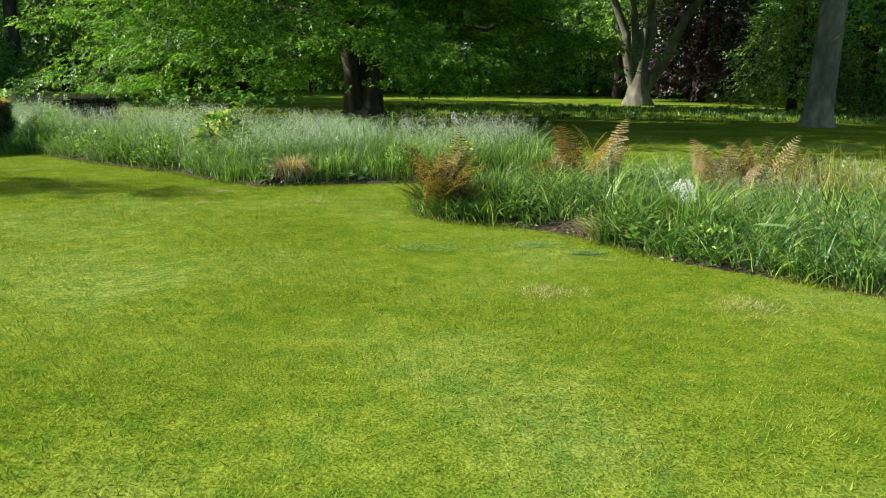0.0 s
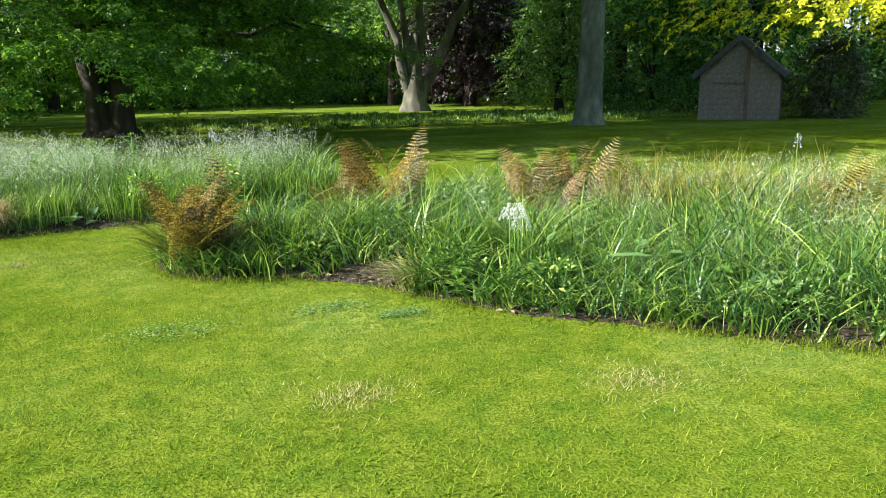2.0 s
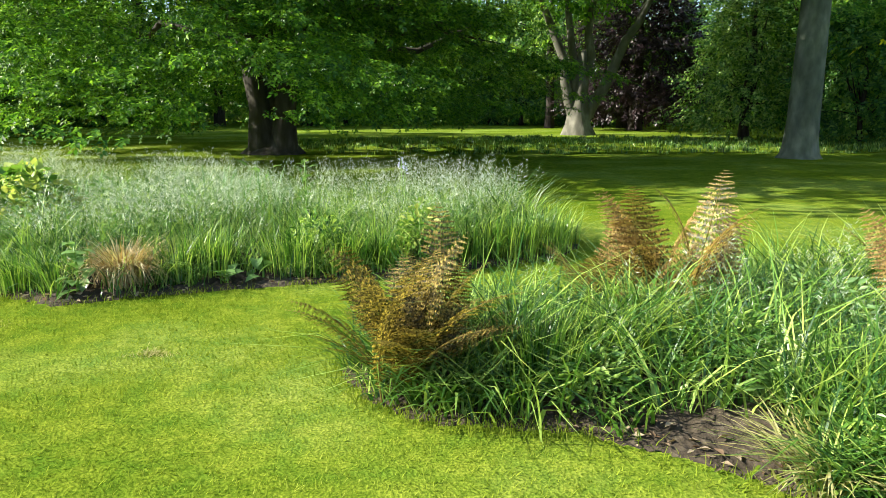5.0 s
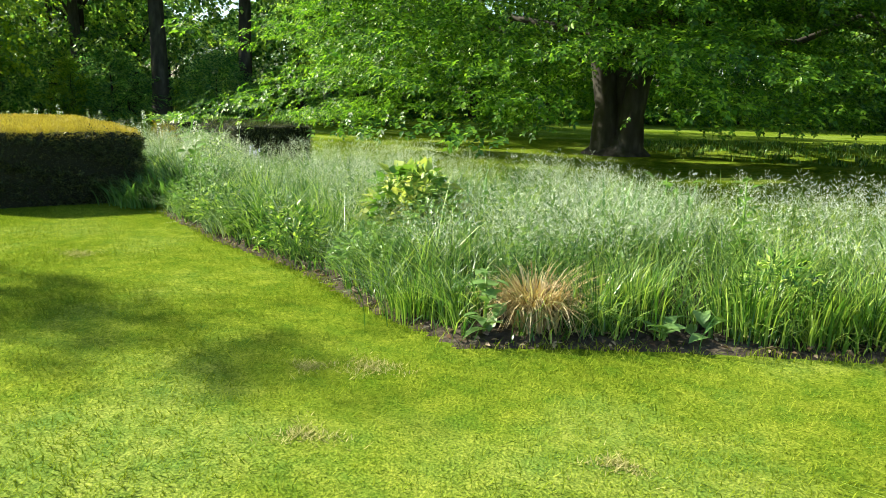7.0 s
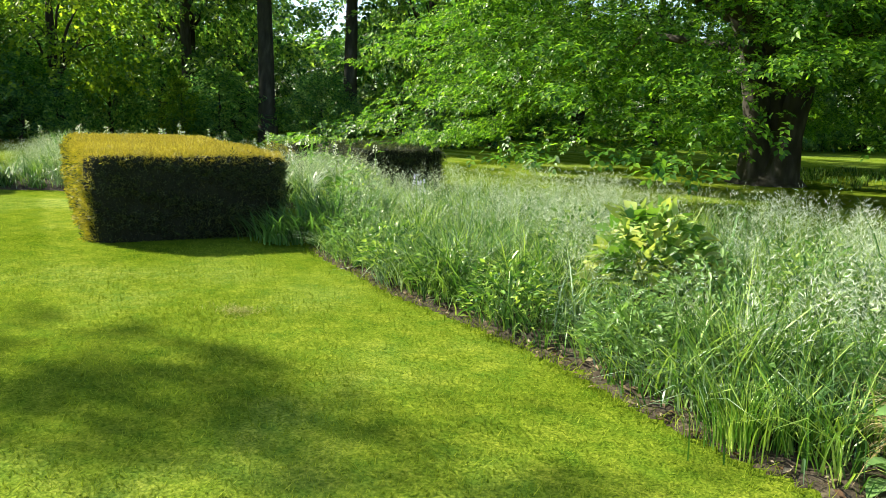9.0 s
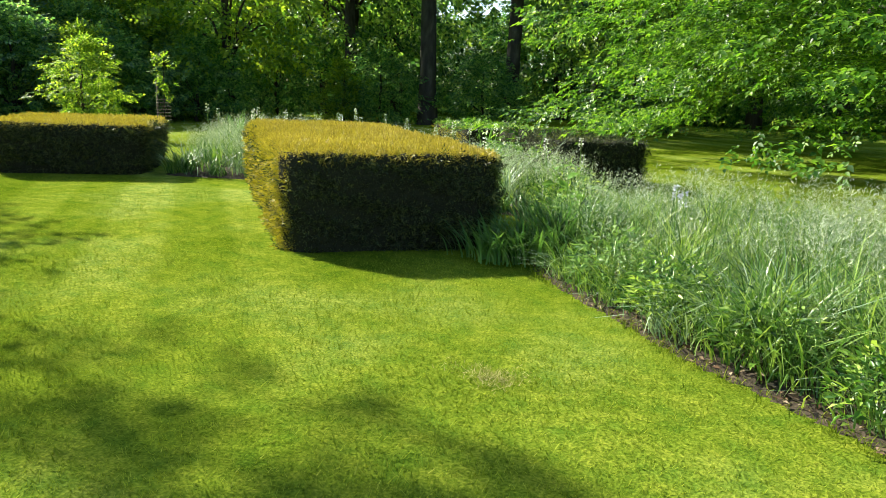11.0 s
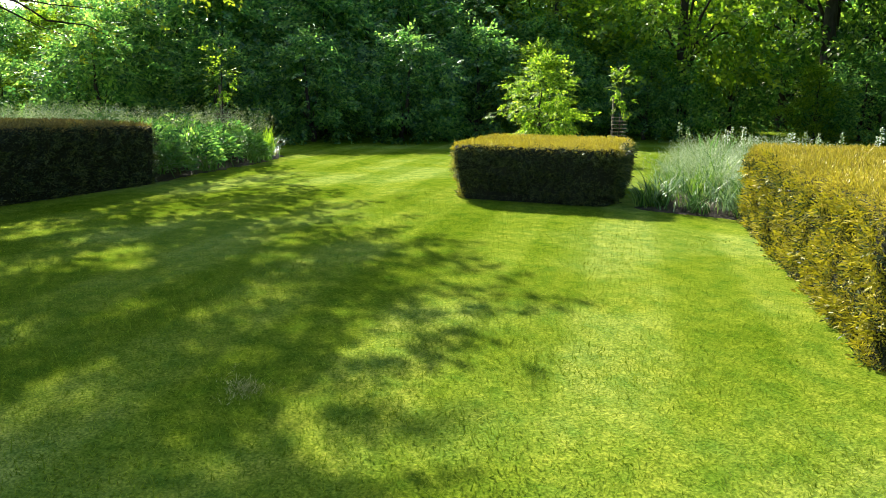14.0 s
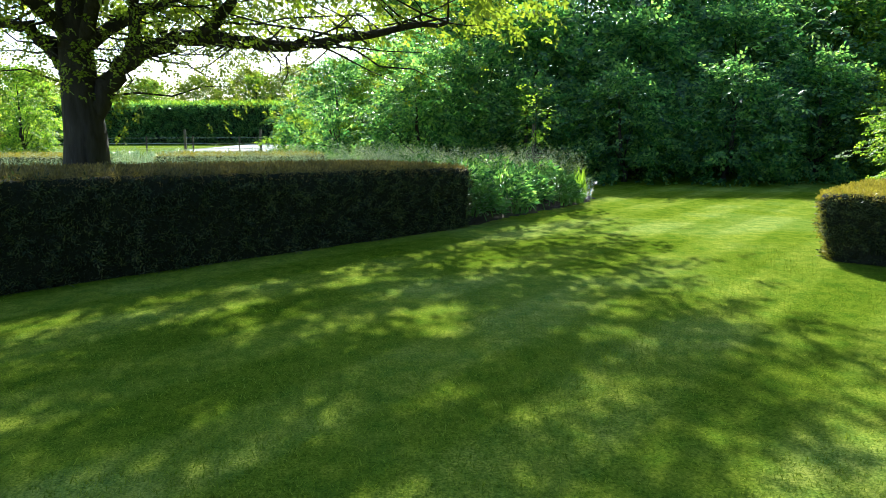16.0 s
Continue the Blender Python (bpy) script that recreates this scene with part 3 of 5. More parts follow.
def turned(az, lean, g, n):
    """Turns for upright plants that lean a little."""
    lz = np.column_stack([np.cos(az) * lean, np.sin(az) * lean, np.ones(n)])
    z = unit(lz)
    x = unit(np.column_stack([np.cos(az + 1.2), np.sin(az + 1.2), np.zeros(n)]))
    y = unit(np.cross(z, x))
    return np.stack([np.cross(y, z), y, z], -1)


def out_of(poly, c):
    """For each place, the way to the nearest edge and how near it is."""
    e = 0.05
    d = edge_dist(poly, c[:, 0], c[:, 1])
    gx = edge_dist(poly, c[:, 0] + e, c[:, 1]) - d
    gy = edge_dist(poly, c[:, 0], c[:, 1] + e) - d
    return np.arctan2(-gy, -gx), d


# places kept for single plants
CLEAR = ((-2.25, 11.02, 0.26), (-2.48, 10.72, 0.15), (-1.42, 10.98, 0.20), (-1.15, 11.1, 0.15), (-3.70, 13.1, 0.50), (-3.05, 10.98, 0.15), (1.15, 7.62, 0.34), (-0.02, 8.62, 0.17), (1.5, 9.5, 0.35), (-1.45, 13.35, 0.25), (-0.86, 12.58, 0.12), (0.18, 11.45, 0.15), (2.05, 6.98, 0.12), (3.4, 8.97, 0.3))


def cleared(c):
    k = np.ones(len(c), bool)
    for x, y, r in CLEAR:
        k &= np.hypot(c[:, 0] - x, c[:, 1] - y) > r
    return k


def grass_mass(name, label, poly, n, hmin, hmax, wmin, wmax, mat, g, zone=None, lean=(0.1, 0.6), soft_edge=0.5, clump=0.38, margin=0.05, seed=0.0):
    c = sow(poly, n, g)
    hub = sow(poly, max(n // 70, 4), g)
    tie = g.random(n) < 0.8
    c[tie] = hub[g.integers(0, len(hub), tie.sum())] + g.normal(0, 0.09, (tie.sum(), 2))
    ok = inside(poly, c[:, 0], c[:, 1])
    az, d = out_of(poly, c)
    fine = lump(c[:, 0], c[:, 1], 0.30, seed + 3.3)
    ok &= (d > margin * (1 + 0.8 * fine)) & cleared(c)
    ok &= np.clip(0.85 + 0.75 * fine, 0.12, 1) > g.random(n)
    if zone is not None:
        ok &= zone(c[:, 0], c[:, 1]) > g.random(n)
    c, az, d, fine = c[ok], az[ok], d[ok], fine[ok]
    n = len(c)
    k = np.clip(d / soft_edge, 0, 1)
    h = g.uniform(hmin, hmax, n) * (1 + clump * lump(c[:, 0], c[:, 1], 0.9, seed) + 0.22 * fine) * (0.55 + 0.45 * k)
    az = az + g.normal(0, 0.9 + 2.5 * k, n)
    ln = g.uniform(*lean, n) + 0.35 * (1 - k)
    V, F = blades(up3(c, 0.02), h, g.uniform(wmin, wmax, n), az, ln, g.uniform(0.05, 0.65, n), 3, az + np.pi / 2 + g.normal(0, 0.5, n))
    return tagged(new(name, tri_mesh(name, V, F, mat)), label, "grass", kind="stuff")


STEM = blades(np.zeros((1, 3)), np.array([0.98]), np.array([0.005]), np.array([0.3]), np.array([0.10]), np.array([0.0]), 2)


def panicles(label, poly, n, hmin, hmax, g, zone=None, mat=M_SILVER, margin=0.4):
    ob = None
    c = sow(poly, n, g)
    _, d = out_of(poly, c)
    ok = (d > margin) & cleared(c)
    if zone is not None:
        ok &= zone(c[:, 0], c[:, 1]) > g.random(n)
    c, d = c[ok], d[ok]
    s, stem = Soup(), Soup()
    var = g.integers(0, 4, len(c))
    for k in range(4):
        q = c[var == k]
        m = len(q)
        if m:
            h = g.uniform(hmin, hmax, m) * (1 + 0.10 * lump(q[:, 0], q[:, 1], 1.4, 2.0)) * (0.8 + 0.2 * np.clip(d[var == k] / 0.8, 0, 1))
            az = g.uniform(0, 2 * np.pi, m)
            R = turned(az, g.uniform(0, 0.45, m), g, m)
            s.add(*scatter(panicle(20 + k), up3(q, 0.02), R, h))
            stem.add(*scatter(STEM, up3(q, 0.02), R, h))
    tagged(new("grass_stalks", stem.mesh("grass_stalks", M_MEADOW)), "thin green grass stalks in the border", "grass", kind="stuff")
    return tagged(new("grass_heads", s.mesh("grass_heads", mat)), label, "grass", kind="stuff")


gb = np.random.default_rng(21)
grass_mass("meadow_grass", "tall green ornamental grass filling the border", BED_B, 38000, 0.36, 0.74, 0.007, 0.014, M_MEADOW, gb, seed=1.0, lean=(0.15, 1.2), margin=0.11)
grass_mass("lush_grass", "bright green arching grass at the border's edge", BED_B, 19000, 0.30, 0.55, 0.006, 0.012, M_LUSH, gb, margin=0.10, zone=lambda x, y: np.clip(1.3 - edge_dist(BED_B, x, y) / 1.1, 0.05, 1), seed=4.0, lean=(0.2, 0.9))
grass_mass("dark_grass", "darker green grass clumps in the border", BED_B, 20000, 0.35, 0.66, 0.007, 0.014, M_DARK, gb, margin=0.10, zone=lambda x, y: np.clip(0.2 + 1.4 * lump(x, y, 0.8, 5.0), 0, 1), seed=11.0, lean=(0.2, 1.0))
panicles("silvery feathery heads of ornamental grass", BED_B, 5600, 0.55, 0.88, gb, zone=lambda x, y: np.clip(0.45 + 1.3 * lump(x, y, 0.7, 3.0), 0.04, 1))
ga = np.random.default_rng(22)
grass_mass("meadow_grass", "tall green grass filling the border", BED_A, 26000, 0.36, 0.74, 0.007, 0.015, M_LUSH, ga, margin=0.02, seed=2.0, lean=(0.3, 1.5))
grass_mass("strap_leaves", "arching strap leaves of border plants", BED_A, 13000, 0.28, 0.55, 0.012, 0.024, M_MEADOW, ga, seed=5.0, lean=(0.4, 1.3), clump=0.25)
grass_mass("low_leaves", "low green leaves at the border's edge", BED_A, 16000, 0.14, 0.32, 0.012, 0.022, M_LUSH, ga, zone=lambda x, y: np.clip(1.5 - edge_dist(BED_A, x, y) / 0.5, 0, 1) * (np.hypot(x - 1.15, y - 7.6) > 0.38), seed=7.0, lean=(0.5, 1.3), margin=0.02)
grass_mass("dark_grass", "darker green grass clumps in the border", BED_A, 19000, 0.34, 0.64, 0.008, 0.015, M_DARK, ga, zone=lambda x, y: np.clip(0.6 + 1.0 * lump(x, y, 0.6, 5.0), 0.1, 1), seed=12.0, lean=(0.2, 1.1))
panicles("pale feathery grass heads in the border", BED_A, 1700, 0.45, 0.72, ga, zone=lambda x, y: np.clip(0.25 + 0.25 * (x - 1.5) + 0.5 * lump(x, y, 1.3, 1.0), 0.05, 1))
grass_mass("low_leaves", "low green leaves at the border's edge", BED_B, 13000, 0.12, 0.30, 0.008, 0.016, M_LUSH, gb, zone=lambda x, y: np.clip(1.4 - edge_dist(BED_B, x, y) / 0.4, 0, 1) * np.clip(0.55 + 0.9 * lump(x, y, 0.7, 2.0), 0, 1), seed=7.0, lean=(0.4, 1.1), margin=0.05)
grass_mass("golden_grass", "golden-green grass stems at the back of the border", BED_A, 30000, 0.55, 0.84, 0.005, 0.010, M_GFERN, ga, zone=lambda x, y: np.clip(1.4 - np.hypot(x - 5.5, y - 8.5) / 1.5, 0, 0.9), seed=9.0, lean=(0.05, 0.45))
grass_mass("straw_grass", "straw-coloured grass stems at the back of the border", BED_A, 9000, 0.5, 0.84, 0.004, 0.009, M_STRAW, ga, zone=lambda x, y: np.clip(1.2 - np.hypot(x - 5.8, y - 8.2) / 1.5, 0, 0.9), seed=14.0, lean=(0.05, 0.5))
M_SILVERLEAF = leaf_mat("silvery_leaf", [(0.25, (0.10, 0.18, 0.09)), (0.5, (0.22, 0.34, 0.20)), (0.75, (0.46, 0.58, 0.42))], 0.2, 0.35, 1.2, 0.4)
grass_mass("silvery_grass", "silvery green arching grass leaves in the border", BED_B, 9000, 0.34, 0.62, 0.007, 0.014, M_SILVERLEAF, gb, zone=lambda x, y: np.clip(0.55 - 0.22 * (x + 4.0) + 0.5 * lump(x, y, 1.0, 6.0), 0.05, 1), seed=15.0, lean=(0.5, 1.6))
gc = np.random.default_rng(23)
grass_mass("meadow_grass", "tall green grass filling a far border", BED_C, 9000, 0.34, 0.74, 0.010, 0.020, M_MEADOW, gc, seed=3.0, lean=(0.2, 1.2))
grass_mass("low_leaves", "low green leaves at a far border's edge", BED_C, 9000, 0.25, 0.6, 0.014, 0.026, M_DARK, gc, zone=lambda x, y: np.clip(1.5 - edge_dist(BED_C, x, y) / 0.6, 0, 1), seed=16.0, lean=(0.4, 1.3), margin=0.0)
grass_mass("silvery_grass", "silvery green leaves in a far border", BED_C, 3000, 0.4, 0.8, 0.012, 0.022, M_SILVERLEAF, gc, seed=17.0, lean=(0.2, 1.2))
panicles("whitish grass heads in a far border", BED_C, 2600, 0.55, 0.88, gc, margin=0.15)
grass_mass("reed_bed", "tall dark green reedy leaves beside a hedge", BED_D, 5200, 0.35, 0.75, 0.014, 0.026, M_IRIS, gc, seed=6.0, lean=(0.1, 1.0))
panicles("pale grass heads behind a hedge", BED_D, 4200, 0.8, 1.25, gc, zone=lambda x, y: (x < -24.8) * 1.0)


ROUGH = [(-1, 27.0), (16, 26.5), (22, 30), (24, 38), (6, 40), (-4, 36)]
grass_mass("rough_grass", "unmown sunlit grass between the far trees", ROUGH, 17000, 0.10, 0.24, 0.02, 0.04, M_MEADOW, gc, seed=8.0)


def edge_turf(poly, n, seed):
    """Longer uncut grass along a border's edge."""
    g = np.random.default_rng(seed)
    q = np.array(poly + poly[:1])
    ln = np.hypot(*np.diff(q, axis=0).T)
    k = g.choice(len(ln), n, p=ln / ln.sum())
    t = g.random(n)[:, None]
    c = q[k] * (1 - t) + q[k + 1] * t + g.normal(0, 0.045, (n, 2))
    c = c[np.clip(0.6 + 0.9 * lump(c[:, 0], c[:, 1], 0.35, seed), 0.05, 1) > g.random(n)]
    n = len(c)
    V, F = blades(up3(c, -0.005), g.uniform(0.03, 0.10, n), g.uniform(0.003, 0.006, n), g.uniform(0, 2 * np.pi, n), g.uniform(0.2, 1.4, n), g.uniform(0, 0.5, n), 2)
    tagged(new("edge_grass", tri_mesh("edge_grass", V, F, M_TURF)), "longer uncut grass along the border's edge", "grass", kind="stuff")


edge_turf(BED_A, 16000, 1)
edge_turf(BED_B, 11000, 2)


def pinna(pairs=7):
    """One fern pinna along y, one long: a thin midrib with small paired leaflets."""
    V, F = [(0, -0.012, 0), (1, 0, -0.12), (0, 0.012, 0)], [(0, 1, 2)]
    for k in range(pairs):
        q = 0.08 + 0.86 * k / (pairs - 1)
        r = 0.14 * (1 - q) ** 0.5 + 0.04
        for sg in (-1, 1):
            n = len(V)
            V += [(q - 0.075, 0, -0.12 * q * q), (q + 0.085, 0, -0.12 * q * q), (q + 0.07, sg * r, 0.02 - 0.14 * q * q)]
            F.append((n, n + 1, n + 2))
    return np.array(V, float)[:, [1, 0, 2]], np.array(F)


def frond(g, pairs=24):
    """One arching fern frond with paired cut pinnae, one long, growing up and out along y."""
    s = Soup()
    t = np.linspace(0, 1, 9)
    cur = lambda q: np.column_stack([0.05 * np.sin(3 * q), 0.42 * q ** 1.6, 0.97 * q - 0.20 * q ** 3])
    s.add(*tube(cur(t), 0.007 * (1.05 - t), 3))
    q = np.linspace(0.14, 0.985, pairs)
    c = cur(q)
    tang = unit(cur(q + 0.01) - c)
    w = 0.112 * np.sin(np.pi * np.clip((q - 0.0) / 1.0, 0, 1)) ** 0.8 + 0.012
    T = pinna()
    for sg in (-1, 1):
        al = np.column_stack([np.full(pairs, float(sg)), np.zeros(pairs), g.normal(-0.06, 0.07, pairs)]) + tang * g.uniform(0.22, 0.36, pairs)[:, None]
        no = np.cross(al, tang) * sg + g.normal(0, 0.07, (pairs, 3))
        s.add(*scatter(T, c, basis(al, no), w * g.uniform(0.85, 1.1, pairs)))
    return np.concatenate(s.v), np.concatenate(s.f)


FRONDS = {}


def fern(label, at, h, n, mats, spread=1.0, seed=0):
    g = np.random.default_rng(seed)
    ob = thing("fern", label, "fern", (*at, 0.03))
    for i in range(n):
        mat = mats[i % len(mats)]
        key = (mat.name, i % 3)
        if key not in FRONDS:
            FRONDS[key] = tri_mesh("frond", *frond(np.random.default_rng(40 + i % 3)), mat)
        p = part("frond", FRONDS[key], ob)
        s = h * g.uniform(0.55, 1.1)
        tilt = g.uniform(-6, 20) if spread < 1.2 else g.uniform(-30, 20)
        p.matrix_basis = pose(g.normal(0, 0.08), g.normal(0, 0.08), 0, tilt, g.uniform(-24, 24), 360 * i / n + g.uniform(-22, 22)) @ Matrix.Diagonal((s, s, s, 1))
    return ob


fern("bronze fern with arching fronds at the corner of the border", (-0.14, 8.52), 0.92, 30, (M_FERN,), 1.4, 1)
fern("bronze fern with drooping fronds at the border's edge", (-0.04, 8.68), 1.0, 18, (M_FERN, M_FERN, M_FERN), 1.3, 2)
fern("tall rust-brown fern in the border", (1.66, 9.42), 1.2, 20, (M_FERN, M_RUST), 0.9, 3)
fern("rust-brown fern with low spreading fronds", (1.25, 9.50), 0.85, 12, (M_FERN, M_RUST), 1.4, 4)
fern("rust-red upright fern in the border", (3.15, 8.95), 1.02, 15, (M_RUST, M_FERN), 0.8, 5)
fern("rust-red upright fern in the border", (3.62, 9.0), 1.0, 14, (M_RUST, M_FERN), 0.8, 6)
for i, (x, y, h, ms) in enumerate(((3.9, 8.6, 0.85, (M_GFERN, M_FERN)), (4.4, 8.2, 0.88, (M_GFERN,)), (5.3, 7.5, 0.85, (M_GFERN, M_GFERN, M_FERN)), (5.7, 6.9, 0.8, (M_GFERN, M_RUST)), (5.2, 6.5, 0.7, (M_FERN, M_GFERN)), (6.4, 6.3, 0.8, (M_RUST, M_FERN)))):
    fern("yellow-green fern ageing to bronze at the back of the border", (x, y), h * 1.1, 13, ms, 0.9, 10 + i)


def tuft(name, label, at, n, hmin, hmax, w, mat, lean=(0.3, 1.2), seed=0, r=0.06, cat="grass tuft", droop=(0.1, 0.5)):
    g = np.random.default_rng(seed)
    c = g.normal(0, r, (n, 2))
    az = np.arctan2(c[:, 1], c[:, 0]) + g.normal(0, 0.5, n)
    V, F = blades(up3(c, 0.0), g.uniform(hmin, hmax, n), w * g.uniform(0.7, 1.3, n), az, g.uniform(*lean, n), g.uniform(*droop, n), 5)
    ob = thing(name, label, cat, (*at, 0.02))
    part("foliage", tri_mesh("foliage", V, F, mat), ob)["kind"] = "stuff"
    return ob


tuft("sedge_tuft", "straw-brown mounded sedge tuft at the border's corner", (-2.23, 11.0), 900, 0.36, 0.56, 0.012, M_STRAW, (0.15, 0.85), 1, 0.07, droop=(0.2, 0.95))
tuft("sedge_tuft", "pale straw and green arching tuft at the border's edge", (1.46, 7.40), 200, 0.14, 0.26, 0.012, M_WORN, (0.9, 2.0), 2, 0.09)
tuft("grass_tuft", "bright green fresh grass tuft at the border's edge", (-3.05, 10.98), 420, 0.22, 0.42, 0.007, M_LUSH, (0.1, 0.6), 3, 0.10)
for i, (x, y, h) in enumerate(((0.55, 8.45, 0.62), (0.9, 8.6, 0.55), (-1.85, 11.2, 0.55), (1.2, 11.85, 0.6), (0.5, 11.65, 0.5), (2.0, 8.0, 0.55), (-0.5, 11.4, 0.55), (-0.9, 11.35, 0.6), (0.85, 11.8, 0.6), (1.55, 12.05, 0.6), (-1.6, 11.35, 0.62), (-2.75, 11.05, 0.4), (-0.15, 11.5, 0.55))):
    tuft("grass_tuft", "upright fresh green grass clump in the border", (x, y), 320, h * 0.6, h, 0.010, M_LUSH, (0.05, 0.5), 30 + i, 0.13)
gt = np.random.default_rng(88)
for i in range(15):
    q = i / 14
    x, y = (1.75 + 3.3 * q, 7.02 - 2.75 * q) if i < 15 else (0, 0)
    tuft("strap_plant", "arching strap-leaved plant at the border's edge", (x + gt.normal(0, 0.12) + 0.22, y + gt.normal(0, 0.12) + 0.22), int(gt.integers(28, 60)), 0.16, gt.uniform(0.28, 0.42), gt.uniform(0.014, 0.026), (M_LUSH, M_MEADOW, M_DOCK)[i % 3], (0.4, 1.3), 400 + i, 0.035, "plant")
for i, (x, y, h) in enumerate(((-7.98, 14.35, 0.5), (-7.80, 14.62, 0.62), (-7.62, 14.42, 0.55), (-7.45, 14.75, 0.7), (-7.62, 14.98, 0.75), (-7.35, 15.2, 0.8))):
    tuft("shade_plant", "dark green leafy clump in the hedge's shade", (x, y), 150, h * 0.5, h, 0.022, M_DARK if i % 2 else M_IRIS, (0.2, 1.0), 500 + i, 0.14, "plant")
SWORD = blades(np.zeros((1, 3)), np.array([1.0]), np.array([0.04]), np.array([0.0]), np.array([0.18]), np.array([0.12]), 4)
SWORDS = {}


def iris(label, at, n, h, mat, seed):
    """A fan of sword-shaped leaves."""
    g = np.random.default_rng(seed)
    ob = thing("iris_clump", label, "iris", (*at, 0.02))
    if mat.name not in SWORDS:
        SWORDS[mat.name] = tri_mesh("blade", *SWORD, mat)
    for i in range(n):
        p = part("blade", SWORDS[mat.name], ob)
        q = h * g.uniform(0.55, 1.05)
        p.matrix_basis = pose(g.normal(0, 0.1), g.normal(0, 0.1), -0.01, g.uniform(-14, 14), g.uniform(-4, 22), g.uniform(0, 360)) @ Matrix.Diagonal((q, q, q, 1))


for i, (x, y, h) in enumerate(((-1.35, 13.1, 0.98), (-1.75, 13.3, 0.95), (-2.1, 13.4, 0.85), (-3.3, 13.6, 0.9), (-5.4, 13.6, 0.65), (2.7, 6.6, 0.5), (3.9, 5.6, 0.55), (-10.5, 21.0, 1.15), (-11.6, 22.0, 1.2), (-12.6, 22.4, 1.1), (-17.6, 19.8, 1.1), (-24.9, 13.1, 0.95), (-24.2, 12.6, 0.85), (-22.6, 11.4, 0.8), (2.9, 6.2, 0.45), (3.5, 5.75, 0.5))):
    iris("sword-leaved iris clump in the border", (x, y), 28, h, M_LIME if i == 11 else M_IRIS, 50 + i)


def leafy(name, label, at, n, size, h, mat, seed=0, wide=0.18, cat="plant", stem=True, w=0.6):
    """A leafy plant: broad leaves, each a part, round a short stem."""
    g = np.random.default_rng(seed)
    ob = thing(name, label, cat, (*at, 0.02))
    T = broad(w)
    me = tri_mesh("leaf", T[0], T[1], mat)
    if stem:
        part("stem", tri_mesh("stem", *tube([(0, 0, -0.02), (0.01, 0, h * 0.5), (0, 0.01, h * 0.95)], [0.012, 0.010, 0.005], 5), M_LUSH), ob)
    for i in range(n):
        q = i / max(n - 1, 1)
        s = size * g.uniform(0.7, 1.2) * (1 - 0.3 * q)
        p = part("leaf", me, ob)
        p.matrix_basis = pose(g.normal(0, wide * 0.2), g.normal(0, wide * 0.2), h * q * 0.9 + 0.02, g.uniform(5, 55), g.uniform(-20, 20), 137.5 * i + g.uniform(-20, 20)) @ Matrix.Diagonal((s, s, s, 1))
    return ob


leafy("dock_plant", "pale grey-green broad-leaved plant at the border's corner", (-2.50, 10.72), 18, 0.17, 0.42, M_DOCK, 1)
leafy("dock_plant", "pale green broad-leaved dock at the border's edge", (-1.42, 10.98), 9, 0.20, 0.10, M_DOCK, 2)
leafy("dock_plant", "pale green broad-leaved dock at the border's edge", (-1.15, 11.1), 7, 0.18, 0.12, M_DOCK, 3)
leafy("hellebore", "light green lobed leaves low in the border", (3.2, 6.45), 9, 0.20, 0.22, M_DOCK, 4)
leafy("hellebore", "light green lobed leaves low in the border", (3.75, 6.2), 8, 0.20, 0.24, M_LUSH, 5)
leafy("dock_plant", "light green broad-leaved dock among grasses", (1.55, 8.0), 8, 0.20, 0.16, M_DOCK, 6)
leafy("dock_plant", "green broad-leaved plant at the border's edge", (1.62, 7.0), 9, 0.17, 0.2, M_LUSH, 7)
leafy("mullein", "upright bright green leafy spire among grasses", (-0.86, 12.58), 40, 0.14, 0.96, M_LUSH, 8, w=0.38)
leafy("tall_perennial", "broad-leaved green perennial among grasses", (-1.45, 13.35), 34, 0.19, 0.84, M_LUSH, 11, 0.6, w=0.42)
leafy("tall_perennial", "bright green leafy perennial beside the hedge", (-7.7, 15.3), 22, 0.20, 0.85, M_LUSH, 12, 0.7)
leafy("tall_perennial", "bright green leafy perennial beside the hedge", (-7.9, 16.0), 16, 0.18, 0.8, M_DOCK, 13, 0.7)
for i, (x, y) in enumerate(((-5.05, 12.75), (-5.3, 12.95), (-4.8, 12.6), (-5.6, 13.2), (-6.1, 13.5), (-3.0, 11.4))):
    leafy("border_perennial", "green leafy perennial at the lawn's edge", (x, y), 14, 0.11, 0.30, M_DOCK if i % 2 else M_LUSH, 20 + i, 0.5)

gp = np.random.default_rng(91)
for i in range(18):
    q = i / 17
    x, y = 1.30 + 3.2 * q + gp.normal(0.25, 0.12), 7.55 - 2.95 * q + gp.normal(0.28, 0.14)
    leafy("border_perennial", "broad-leaved green plant low at the border's edge", (x, y), int(gp.integers(7, 13)), gp.uniform(0.13, 0.22), gp.uniform(0.10, 0.34), (M_LUSH, M_DOCK, M_MEADOW)[i % 3], 120 + i, 0.4)
for i in range(12):
    q = i / 11
    x, y = -3.15 - 3.4 * q + gp.normal(0.28, 0.10), 11.15 + 2.45 * q + gp.normal(0.22, 0.10)
    leafy("border_perennial", "small-leaved green plant low at the border's edge", (x, y), int(gp.integers(10, 18)), gp.uniform(0.07, 0.13), gp.uniform(0.12, 0.34), (M_DOCK, M_LUSH, M_MEADOW)[i % 3], 150 + i, 0.4)


